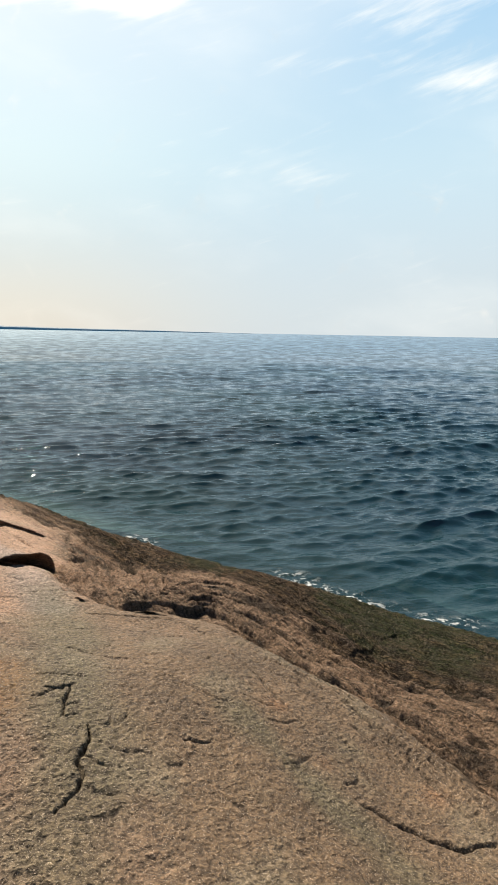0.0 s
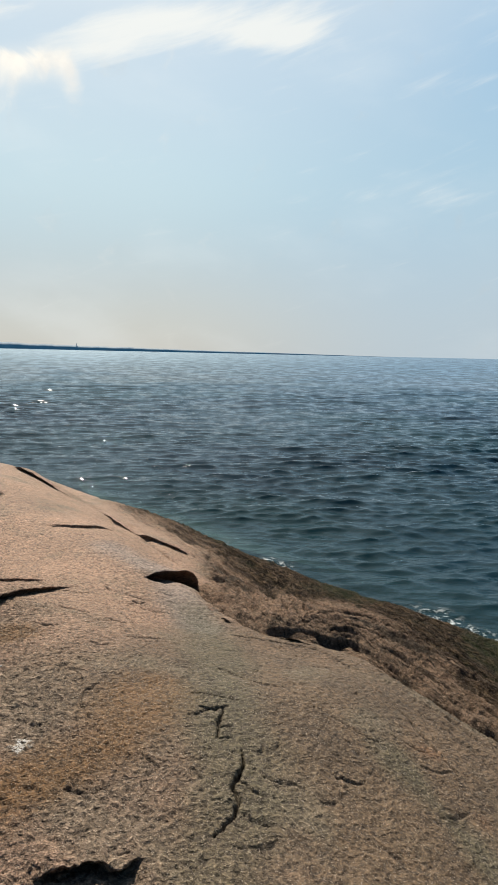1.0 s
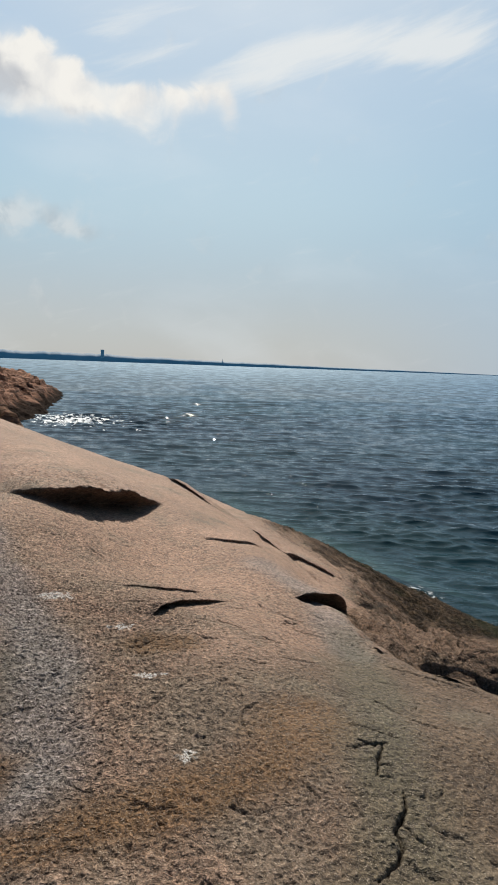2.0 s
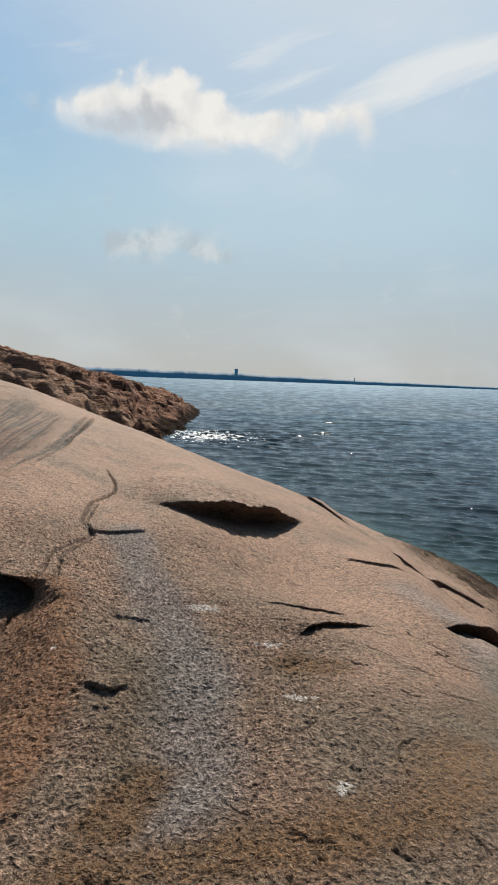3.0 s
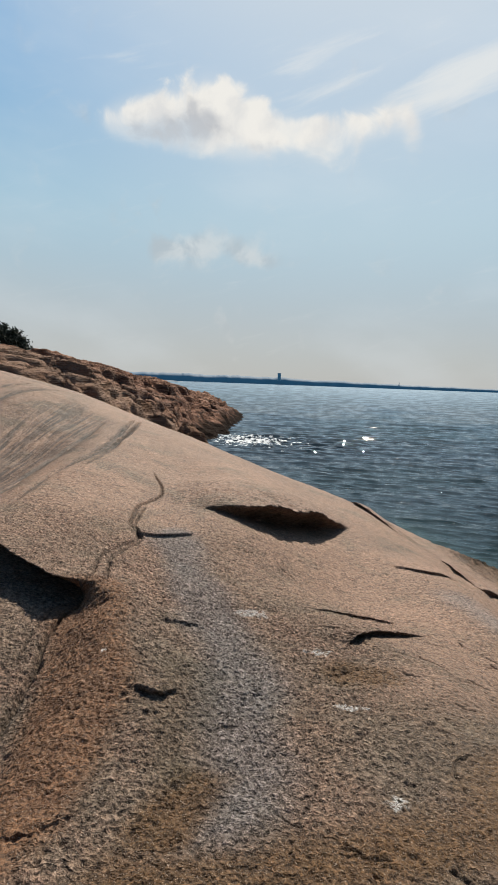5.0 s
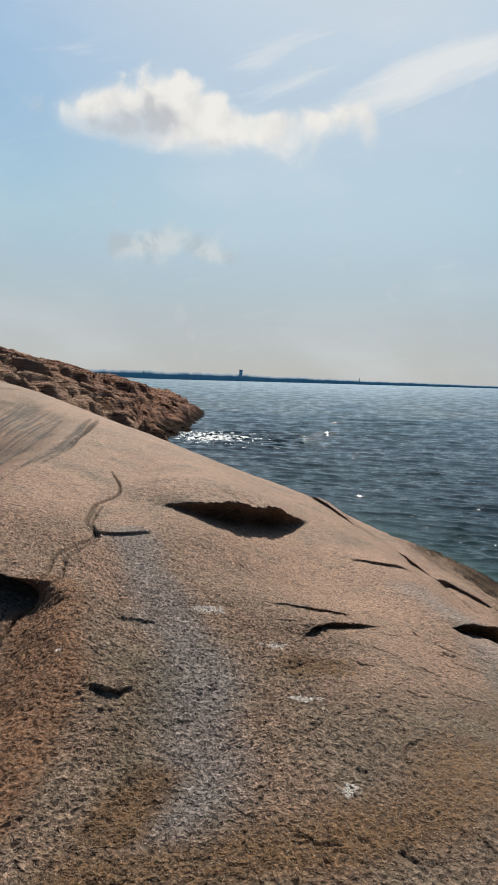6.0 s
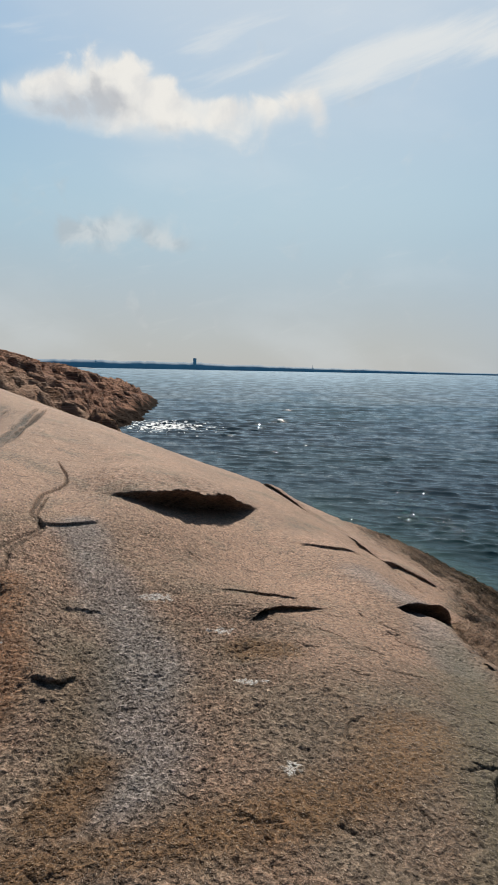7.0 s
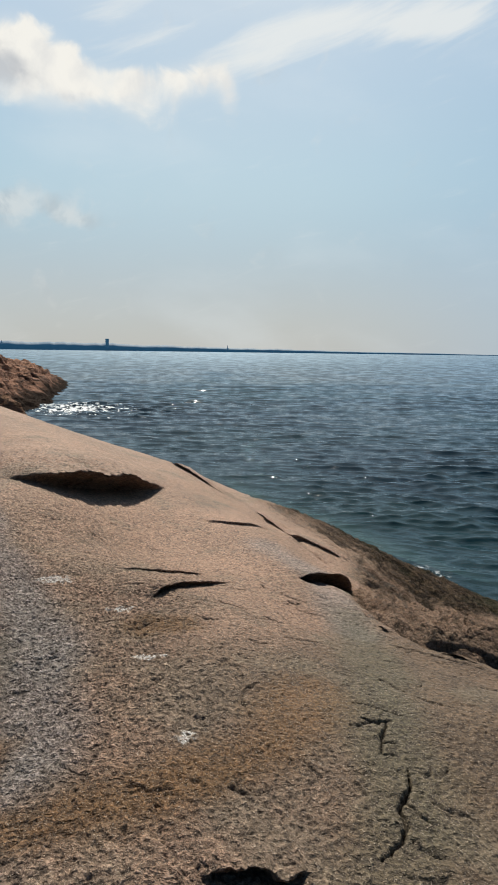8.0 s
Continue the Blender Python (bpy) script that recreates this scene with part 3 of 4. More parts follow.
# dark glacial stripes in the hollow up the shore
STRIPES = [
    ([(-6.3, 2.5), (-7.1, 3.5), (-7.49, 4.08), (-7.77, 4.65), (-8.23, 5.31), (-8.95, 6.4)], 0.20),
    ([(-6.0, 2.7), (-6.75, 3.6), (-7.2, 4.3), (-7.6, 5.0), (-8.4, 6.0)], 0.10),
    ([(-5.6, 2.8), (-6.32, 3.71), (-6.82, 4.65), (-7.74, 5.78), (-8.9, 7.0)], 0.035),
    ([(-6.4, 4.2), (-7.0, 5.05), (-7.48, 5.6), (-8.66, 6.95)], 0.03),
    ([(-6.8, 4.7), (-7.25, 5.3), (-7.9, 6.1), (-8.9, 7.15)], 0.025),
    ([(-7.0, 2.7), (-8.14, 4.07), (-8.5, 4.77), (-8.72, 5.36), (-9.39, 6.56)], 0.16),
    ([(-7.6, 3.9), (-8.0, 4.6), (-8.4, 5.2), (-9.0, 6.2)], 0.40),
    ([(-8.6, 3.6), (-9.3, 4.6), (-9.8, 5.5), (-10.2, 6.6)], 0.07),
    ([(-9.4, 3.9), (-9.9, 4.9), (-10.4, 6.0)], 0.05),
]
for line, half in STRIPES[1:5] + STRIPES[7:]:
    CRACKS.append((line, 0.042, 0.03))
WHITE_SPOTS = [(-1.60, 2.29, 0.06, 0.045), (-2.13, 2.77, 0.03, 0.11), (-3.24, 3.32, 0.07, 0.12), (-2.6, 3.2, 0.05, 0.08), (-3.3, 2.1, 0.02, 0.02)]


SHORE_A = [-4, 2.8, 4.2, 5.2, 7, 9, 12, 15, 20, 30, 60]
SHORE_B = [5.7, 5.64, 5.32, 5.02, 4.5, 4.2, 3.35, 2.65, 1, 0, 0.8]  # where the water meets the rock


def slab(x, y):
    """Place and height of the rock and the masks of its surface."""
    shift_x, shift_y = np.zeros(x.shape), np.zeros(x.shape)
    a, b = x * STRIKE[0] + y * STRIKE[1], x * DIP[0] + y * DIP[1]
    z = np.einsum("ij,ik,jk->i", glide(KNOTS_A, a), glide(KNOTS_B, b), np.array(HEIGHTS))
    wob = 0.03 * N1.fbm(x * 3, y * 3, 3)
    d, s, share = along(BRINK, x + wob, y + wob)
    run_out, out = share, d * s  # metres past the brink, towards the water
    inner = 0.45 * smooth(share, 0.48, 0.36)  # up the shore the smooth rock reaches nearer to the water
    rough = smooth(out - inner, -0.02 - 0.25 * inner, 0.10 + 1.3 * inner)
    near_lip = smooth(share, 0.25, 0.45) * smooth(share, 0.86, 0.70)
    # rounded brink with a crease behind it; under the notch a gully and a crest beyond it
    scoop = smooth(share, 0.42, 0.47) * smooth(share, 0.60, 0.555)
    z -= near_lip * 0.115 * np.exp(-((out - 0.07) / 0.06) ** 2) * (0.6 + 0.4 * N2(x * 2.3, y * 2.3)) * (1 - 0.2 * scoop)
    z += near_lip * 0.03 * np.exp(-((out + 0.10) / 0.10) ** 2)
    z += scoop * (0.055 * np.exp(-((out - 0.38) / 0.20) ** 2) - 0.03 * np.exp(-((out - 0.10) / 0.08) ** 2))
    folds = N2.fbm(share * 16 + 0.3 * out, out * 4.5 + 0.5 * N1(a * 1.5, b * 1.5), 4, 0.55)
    layer = N3.fbm(share * 6, out * 10 + 0.4 * N1(a * 2, b * 2), 2, 0.5)
    strip = rough * smooth(out, 1.9, 0.9)
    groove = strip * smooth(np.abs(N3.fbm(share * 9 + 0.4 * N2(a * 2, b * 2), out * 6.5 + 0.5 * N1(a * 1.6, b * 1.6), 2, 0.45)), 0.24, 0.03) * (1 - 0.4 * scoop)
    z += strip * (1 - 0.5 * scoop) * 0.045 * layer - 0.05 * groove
    d, _, rim = along(curve([(-4.25, 2.85), (-4.03, 2.69), (-3.68, 2.54), (-3.36, 2.29), (-2.98, 2.04), (-2.64, 1.80), (-2.45, 1.49), (-2.35, 1.0)]), x, y)
    z += 0.045 * np.exp(-(d / 0.17) ** 2) * smooth(rim, 0, 0.2)
    off = b - np.interp(a, SHORE_A, SHORE_B)
    z += 0.16 * np.exp(-((off + 0.5) / 0.45) ** 2) - 0.25 * smooth(off, 0.1, 0.9)
    z += rough * (1 - 0.75 * smooth(off, -1.3, -0.4)) * (0.05 * (0.3 - np.abs(folds)) + 0.02 * folds)
    z += rough * 0.014 * N3.fbm(a * 6, b * 18, 3, 0.6)
    z += rough * 0.030 * (0.3 - np.abs(N1.fbm(run_out * 40 + 0.4 * N2(a * 3, b * 3), out * 8, 3, 0.6)))
    z += 0.018 * N1.fbm(x * 0.9, y * 0.9, 2) + 0.005 * N2.fbm(x * 5, y * 5, 3)
    patch = N1.fbm(x * 0.8, y * 0.8, 3)
    pitted = smooth(b + 0.4 * patch, 1.2, 0.0) * smooth(a + 0.6 * patch, 7.0, 4.6)
    umber = smooth(a + 0.7 * patch, 5.0, 3.2)
    near = smooth(a, 8.5, 6.4) * smooth(b, -3.0, -1.8) * smooth(b, 4.6, 3.3)
    fine = np.nonzero(near > 0.001)[0]
    fa, fb, fade, pit, sleek = a[fine], b[fine], near[fine], pitted[fine], 1 - rough[fine]
    hollows = N3.fbm(fa * 15 + 4 * fb + 0.8 * N2(fa * 7, fb * 7), fb * 15 - 4 * fa + 0.8 * N1(fa * 7, fb * 7), 3, 0.65) * fade
    crumbs = N1.fbm(fa * 21 - 13 * fb + N2(fa * 11, fb * 9), fb * 24 + 9 * fa + N3(fa * 9, fb * 11), 2, 0.6) * fade
    # a crust of small chips, coarse where the rock is pitted
    chip = N2.fbm(fa * 24 + 10 * fb + 0.6 * N1(fa * 12, fb * 12), fb * 30 - 10 * fa, 2, 0.6) * fade
    crust = N3.fbm(fa * 44 + 15 * fb, fb * 50 - 20 * fa, 2, 0.6) * fade
    z[fine] += (0.004 + 0.004 * pit) * crumbs - sleek * (0.004 + 0.003 * pit) * smooth(hollows, 0.05, 0.75)
    z[fine] += sleek * ((0.003 + 0.010 * pit) * (0.35 - np.abs(chip)) + 0.0020 * crust)
    # grooves, then cracks, that take lichen and painted shade
    lichen_shade = groove
    d, s, share = along(curve(HOLLOW), x + 0.015 * N1.fbm(x * 6, y * 6, 4, 0.5), y + 0.015 * N2.fbm(x * 6, y * 6, 4, 0.5))
    q = d * s
    lip = smooth(share, 0.50, 0.46) * smooth(share, 0.0, 0.12)
    edge = smooth(q, -0.006, 0.034 + 0.40 * smooth(share, 0.47, 0.53))
    deep = (0.20 - 0.07 * smooth(share, 0.6, 0.95)) * smooth(share, 0.0, 0.15) * smooth(share, 1.0, 0.9)
    z -= deep * (1 - edge) * np.exp(-(np.clip(-q, 0, 9) / 0.8) ** 2)
    z += 0.03 * lip * edge * np.exp(-(q / 0.3) ** 2)
    shift_y -= lip * np.where(np.abs(q) < 0.8, edge * np.exp(-(d / 0.10) ** 2) * 0.16 - (1 - edge) * 0.40 * np.exp(-(d / 0.20) ** 2), 0)
    for line, up, reach, down, front, ragged, cave, grow, die in STEPS:
        xs, ys = zip(*line)
        pick = np.nonzero((x > min(xs) - 2.6 * reach) & (x < max(xs) + 2.6 * reach) & (y > min(ys) - 2.6 * reach) & (y < max(ys) + 2.6 * reach))[0]
        px, py = x[pick], y[pick]
        d, s, share = along(curve(line), px + ragged * N1.fbm(px * 6, py * 6, 4, 0.5), py + ragged * N2.fbm(px * 6, py * 6, 4, 0.5))
        way = np.array(line[-1]) - np.array(line[0])
        chord = np.hypot(*way)
        way = way / chord
        share = ((px - line[0][0]) * way[0] + (py - line[0][1]) * way[1]) / chord
        q = d * s
        # behind the lip the rise runs out gently past both ends
        spread = np.clip(q, 0, 2) / chord
        hump = smooth(share, -0.6 * spread, grow) ** 0.8 * smooth(share, 1 + 1.2 * spread, die) * (1 + 0.25 * N3(px * 3, py * 3) + 0.12 * N1(px * 14, py * 14))
        edge = smooth(q, -0.006, 0.034)
        # the lip leans out over its foot, and the floor runs in under it
        lean = hump * (edge * np.exp(-(d / 0.11) ** 2) * 1.3 * up - (1 - edge) * cave * np.exp(-(d / (0.045 + 0.4 * cave)) ** 2))
        shift_x[pick] += lean * way[1]
        shift_y[pick] -= lean * way[0]
        z[pick] += hump * (edge * up * np.exp(-(d / reach) ** 2) - (1 - edge) * down * np.exp(-(d / front) ** 2))
    for line, half, depth in CRACKS:
        xs, ys = zip(*line)
        pick = np.nonzero((x > min(xs) - 0.5) & (x < max(xs) + 0.5) & (y > min(ys) - 0.5) & (y < max(ys) + 0.5))[0]
        px, py = x[pick], y[pick]
        d, s, share = along(curve(line), px + 0.012 * N1.fbm(px * 12, py * 12, 3), py + 0.012 * N2.fbm(px * 12, py * 12, 3))
        width = half * (0.38 + 0.68 * np.clip(np.sin(np.pi * share), 0, 1) * (0.7 + 0.5 * N3(px * 8, py * 8)))
        cut = np.exp(-(d / width) ** 2) * ((share > 0) & (share < 1))
        z[pick] -= depth * cut
        lichen_shade[pick] = np.maximum(lichen_shade[pick], np.exp(-(d / (0.8 * width)) ** 2) * ((share > 0) & (share < 1)) * 0.8)
    stripe = np.zeros(x.shape)
    for line, half in STRIPES:
        d, s, share = along(line, x + 0.03 * N1.fbm(x * 2, y * 2, 2), y)
        half = 1.4 * half
        band = np.exp(-(d / half) ** 2) * smooth(share, 0, 0.15) * smooth(share, 1, 0.75)
        stripe = np.maximum(stripe, band * (0.85 + 0.4 * N2(a * 1.2, b * 12)))
        z -= 0.02 * band * min(half, 0.2) / 0.1
    fog = 0.5 * N1.fbm(x * 1.3, y * 1.3, 4)
    d, _, _ = along([(-4.6, 3.9), (-4.0, 3.4), (-3.4, 3.08), (-2.9, 2.73), (-2.5, 2.4), (-2.2, 2.0), (-1.85, 1.4)], x, y)
    grey = smooth(d + 0.22 * fog, 0.34, 0.05)
    # the rusty face between the valley and the ridge
    rust_line = [(-3.95, 2.45), (-3.70, 2.28), (-3.48, 2.10), (-3.22, 1.90), (-3.02, 1.68), (-2.82, 1.45), (-2.62, 1.1), (-2.5, 0.6)]
    d, s, _ = along(rust_line, x, y)
    rust = smooth(d + 0.08 * fog, 0.34, 0.16)
    ochre = np.zeros(x.shape)
    for line, wide in (([(-2.0, 1.2), (-1.5, 1.9), (-1.25, 2.45), (-1.25, 3.0)], 0.30), ([(-2.25, 1.75), (-2.1, 1.45)], 0.2), ([(-2.35, 3.1), (-2.15, 3.25)], 0.2)):
        d, _, _ = along(line, x, y)
        ochre = np.maximum(ochre, smooth(d + 0.22 * fog, wide, 0.05))
    d, _, _ = along([(-1.5, 4.6), (-1.0, 3.5), (-0.82, 2.8), (-0.67, 2.4), (-0.67, 1.9)], x, y)
    green = smooth(d + 0.25 * fog, 0.32, 0.04)
    d, _, _ = along([(0.03, 3.13), (0.26, 2.83), (0.45, 2.63), (0.7, 2.35)], x, y)
    green = np.maximum(green, smooth(d + 0.2 * fog, 0.2, 0.04))
    d, _, _ = along([(-2.95, 2.4), (-2.7, 2.1), (-2.4, 1.75)], x, y)
    green = np.maximum(green, 0.7 * smooth(d + 0.2 * fog, 0.22, 0.04))
    for cx, cy, wide in ((0.42, 2.95, 0.16), (1.0, 2.92, 0.14), (0.2, 3.35, 0.12)):
        rust = np.maximum(rust, 0.55 * smooth(np.hypot(x - cx, y - cy) + 0.15 * fog, wide, 0.02))
    d, _, _ = along([(-2.6, 5.5), (-1.9, 5.2), (-1.4, 4.3)], x, y)
    grey = np.maximum(grey, 0.7 * smooth(d + 0.2 * fog, 0.3, 0.05))
    weed = smooth(out - 0.8 * inner + 0.35 * fog + 0.2 * folds, 0.30, 0.85) * smooth(z + 0.1 * fog, 0.52, 0.38)
    algae = np.maximum(smooth(z + 0.06 * fog, 0.20, 0.10), 0.75 * smooth(z + 0.16 * fog + 0.05 * folds, 0.36, 0.22) * smooth(out, 0.8, 1.4))
    white = np.zeros(x.shape)
    for cx, cy, ra, rb in WHITE_SPOTS:
        da, db = (x - cx) * STRIKE[0] + (y - cy) * STRIKE[1], (x - cx) * DIP[0] + (y - cy) * DIP[1]
        white = np.maximum(white, smooth(np.hypot(da / ra, db / rb) + 0.6 * N3.fbm(x * 22, y * 22, 3), 1.0, 0.5))
    return x + shift_x, y + shift_y, z, {"umber": umber, "pitted": pitted * (1 - 0.6 * rust), "rough": rough, "weed": weed, "algae": algae, "lichen_shade": lichen_shade, "stripe": np.clip(stripe, 0, 1), "grey": grey, "rust": rust, "ochre": ochre * (1 - rust), "green": green, "white": white}


def graded(lo, fine_lo, fine_hi, hi, step, growth, widest):
    """Positions from lo to hi, even between fine_lo and fine_hi, wider and wider outside."""
    mid = list(np.arange(fine_lo, fine_hi, step))
    for end, way in ((hi, 1), (lo, -1)):
        p, s, extra = (mid[-1] if way > 0 else fine_lo), step, []
        while (end - p) * way > 0:
            s = min(s * growth, widest)
            p += s * way
            extra.append(p)
        mid = mid + extra if way > 0 else extra[::-1] + mid
    return np.array(mid)


def sheet(name, x, y, z, masks, mat, shape):
    """A grid of points as one mesh object, with float attributes."""
    n, m = shape
    mesh = bpy.data.meshes.new(name)
    co = np.stack([x, y, z], 1).astype(np.float32)
    i = np.arange(n * m).reshape(n, m)
    quads = np.stack([i[:-1, :-1], i[1:, :-1], i[1:, 1:], i[:-1, 1:]], -1).reshape(-1, 4)
    mesh.vertices.add(n * m)
    mesh.vertices.foreach_set("co", co.ravel())
    mesh.loops.add(quads.size)
    mesh.loops.foreach_set("vertex_index", quads.ravel().astype(np.int32))
    mesh.polygons.add(len(quads))
    mesh.polygons.foreach_set("loop_start", np.arange(0, quads.size, 4, dtype=np.int32))
    mesh.polygons.foreach_set("use_smooth", np.ones(len(quads), dtype=bool))
    mesh.update(calc_edges=True)
    for key, value in masks.items():
        mesh.attributes.new(key, "FLOAT", "POINT").data.foreach_set("value", np.clip(value, 0, 1).astype(np.float32))
    mesh.materials.append(mat)
    mesh.validate()
    return new(name, mesh)


def rock_slab():
    a = graded(-5, 1.5, 4.6, 19, 0.0065, 1.0075, 0.12)
    b = graded(-9, -1.5, 1.9, 10, 0.0065, 1.009, 0.2)
    aa, bb = np.meshgrid(a, b, indexing="ij")
    aa, bb = aa.ravel(), bb.ravel()
    x, y = aa * STRIKE[0] + bb * DIP[0], aa * STRIKE[1] + bb * DIP[1]
    x, y, z, masks = slab(x, y)
    # the far end sinks under the headland
    z = z - smooth(aa + 0.5 * np.clip(-3 - bb, 0, 3), 14.5, 19) * 1.6
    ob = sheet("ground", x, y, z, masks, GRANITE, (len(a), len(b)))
    return tagged(ob, "smooth tan granite shore slab with cracks and wet weed", "rock", kind="structure")


rock_slab()


# ---- the rough red headland up the shore ----
def headland():
    a = graded(10, 17, 44, 80, 0.085, 1.03, 0.8)
    b = graded(-40, -7.5, 2.5, 9, 0.075, 1.04, 0.8)
    aa, bb = np.meshgrid(a, b, indexing="ij")
    aa, bb = aa.ravel(), bb.ravel()
    x, y = aa * STRIKE[0] + bb * DIP[0], aa * STRIKE[1] + bb * DIP[1]
    shore = np.interp(aa, HEAD_A, HEAD_SHORE) + 0.5 * N1.fbm(aa * 0.25, bb * 0.25, 4, 0.6)
    inland = shore - bb
    crest = np.interp(aa, HEAD_A, HEAD_CREST)
    run = np.interp(aa, HEAD_A, HEAD_RUN)
    z = np.where(inland > 0, crest * (1 - np.exp(-1.6 * np.clip(inland, 0, 60) / run)), inland * 0.45)
    z += 0.03 * np.clip(inland - run, 0, 40) * smooth(aa, 60, 40)
    dry = smooth(inland, -0.5, 2.0)
    warp = 0.8 * N2.fbm(aa * 0.3, bb * 0.3, 3)
    z += dry * 0.40 * N3.fbm((aa + warp) * 0.30 + 0.1 * bb, (bb + warp) * 0.14, 4, 0.5)
    z += dry * (0.2 - 0.5 * np.abs(N1.fbm(aa * 0.45 + 0.15 * bb + 0.5 * warp, bb * 0.22, 3, 0.5)))
    # beds that dip to the sea and break off in ledges, two sizes, and joints across them
    for tall, keep, wob, gain in ((0.62, 0.75, 0.7, 0.9), (0.24, 0.8, 0.9, 0.75)):
        bed = (z + 0.16 * bb - 0.04 * aa) / tall + wob * N2.fbm(aa * 0.16 / tall, bb * 0.10 / tall + 3, 4, 0.55)
        part_up = bed - np.floor(bed)
        z += dry * tall * gain * keep * (smooth(part_up, 0.62, 0.94) - part_up)
    joint = np.abs(N3.fbm(aa * 0.55 + 0.3 * bb + warp, bb * 0.5 - 0.2 * aa, 3, 0.55))
    z -= dry * 0.30 * smooth(joint, 0.10, 0.01)
    z += (0.3 + 0.7 * dry) * 0.07 * (0.3 - np.abs(N2.fbm(aa * 1.9, bb * 2.6 + warp, 4, 0.6)))
    # under the slab it stays down
    z = z - smooth(aa, 17.5, 12) * 3.0
    wet = smooth(z + 0.35 * N1.fbm(aa * 0.8, bb * 0.8, 3), 1.0, 0.35)
    ob = sheet("headland", x, y, z, {"wet": wet, "joint": dry * smooth(joint, 0.12, 0.01), "tan": 0.85 * smooth(aa + 2.0 * warp, 34, 24)}, RED_ROCK, (len(a), len(b)))
    return tagged(ob, "rough weathered reddish rock headland sloping into the sea", "rock", kind="structure")


HEAD_A = [10, 16, 20, 26, 30, 38, 48, 56, 64, 70, 80]
HEAD_SHORE = [1.0, 0.3, -0.4, -1.4, -1.6, -0.7, 0.2, 0.8, 0.5, -3.0, -8.0]
HEAD_CREST = [3.2, 3.9, 4.5, 4.75, 4.6, 3.8, 2.8, 2.0, 0.9, 0.5, 0.5]
HEAD_RUN = [7, 7, 7.5, 8, 7, 5.5, 4.5, 4, 4, 4, 4]
headland()


# ---- the sea ----
def sea():
    # rings round the shore, finer near it, and closer spokes over the open water
    fine = 4.2 * 1.0042 ** np.arange(640)
    ring = np.concatenate([[0.5, 1.8, 3.2], fine, fine[-1] * 1.011 ** np.arange(1, 100), fine[-1] * 1.011 ** 99 * 1.045 ** np.arange(1, 76)])
    spoke = np.concatenate([np.arange(-180, -28, 4.0), np.arange(-28, 69, 0.16), np.arange(69, 180, 3.7), [180.0]])
    rr, tt = np.meshgrid(ring, np.radians(spoke), indexing="ij")
    gap_r = np.repeat(np.gradient(ring), len(spoke))
    gap_t = (rr * np.radians(np.gradient(spoke))[None, :]).ravel()
    rr, tt = rr.ravel(), tt.ravel()
    out_x, out_y = -np.sin(tt), np.cos(tt)
    xx, yy = rr * out_x, rr * out_y
    r = np.random.RandomState(5)
    x, y, z = xx.copy(), yy.copy(), np.zeros(xx.shape)
    group = 0.8 + 0.5 * N1.fbm(xx * 0.07, yy * 0.07, 3)
    broken = np.exp(-((xx + 22.0) ** 2 / 22 + (yy - 26.5) ** 2 / 12))  # choppy water off the headland
    for k in range(120):
        wave = 0.17 * (6.5 / 0.17) ** (r.rand() ** 1.5)
        way = radians(-70 + r.normal(0, 21))
        amp = 0.0050 * wave ** 0.72 * (1 + 0.7 * math.exp(-math.log(wave / 0.45) ** 2 / 0.7)) * (0.6 + 0.8 * r.rand()) * (0.8 if wave > 1.2 else 1.0)
        kx, ky, kk = math.cos(way) * 2 * math.pi / wave, math.sin(way) * 2 * math.pi / wave, 2 * math.pi / wave
        along_r = np.abs(kx * out_x + ky * out_y) / kk
        gap = along_r * gap_r + np.sqrt(np.clip(1 - along_r ** 2, 0, 1)) * gap_t
        fade = np.clip(2.0 - 4.0 * gap / wave, 0, 1) * amp * ((0.98 if wave < 1.2 else 0.9) * group + (1.3 if wave < 1.6 else 0.3) * broken)
        ph = kx * xx + ky * yy + r.rand() * 6.283
        c, s = np.cos(ph), np.sin(ph)
        z += fade * c
        x -= 0.95 * fade * s * kx / kk
        y -= 0.95 * fade * s * ky / kk
    a, b = xx * STRIKE[0] + yy * STRIKE[1], xx * DIP[0] + yy * DIP[1]
    line = np.interp(a, SHORE_A, SHORE_B)
    off = b - line
    calm = 0.5 + 0.5 * smooth(off, 0, 1.5)
    z = z * calm
    inside = smooth(a, -6, -4) * smooth(a, 17, 14)
    masks = {
        "clear": smooth(off, 0.9, 0.1) * inside * 0.8,
        "shallow": smooth(off + 0.8 * N2.fbm(xx * 0.3, yy * 0.3, 3), 5, 0.5) * inside * 0.4,
        "foam": 0.55 * np.exp(-((off - 0.05 + 0.15 * N2.fbm(xx, yy, 3)) / 0.16) ** 2) * inside * np.maximum(smooth(N1.fbm(xx * 0.8, yy * 0.8, 2), -0.1, 0.5), np.exp(-((a - 4.6) / 0.8) ** 2)),
        "spray_glint": np.clip(1.1 * np.exp(-(((xx + 21.5) * 0.75 + (yy - 25.5) * -0.66) ** 2 / 18 + ((xx + 21.5) * 0.66 + (yy - 25.5) * 0.75) ** 2 / 9)), 0, 1),
        "far": smooth(np.log(rr), math.log(14), math.log(260)),
        "near": smooth(np.log(rr), math.log(40), math.log(8)),
        "turn": (np.degrees(tt) + 180) / 360,
        "reach": np.log(rr) / 8.6,
    }
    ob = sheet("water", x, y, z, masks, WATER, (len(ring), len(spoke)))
    return tagged(ob, "rippled dark blue-green sea reaching the horizon", "sea", kind="structure")


sea()


# ---- the far coast ----
def part(name, bm, mat, parent, label=""):
    mesh = bpy.data.meshes.new(name)
    bm.to_mesh(mesh)
    bm.free()
    mesh.materials.append(mat)
    ob = new(name, mesh)
    ob.parent = parent
    return tagged(ob, label)


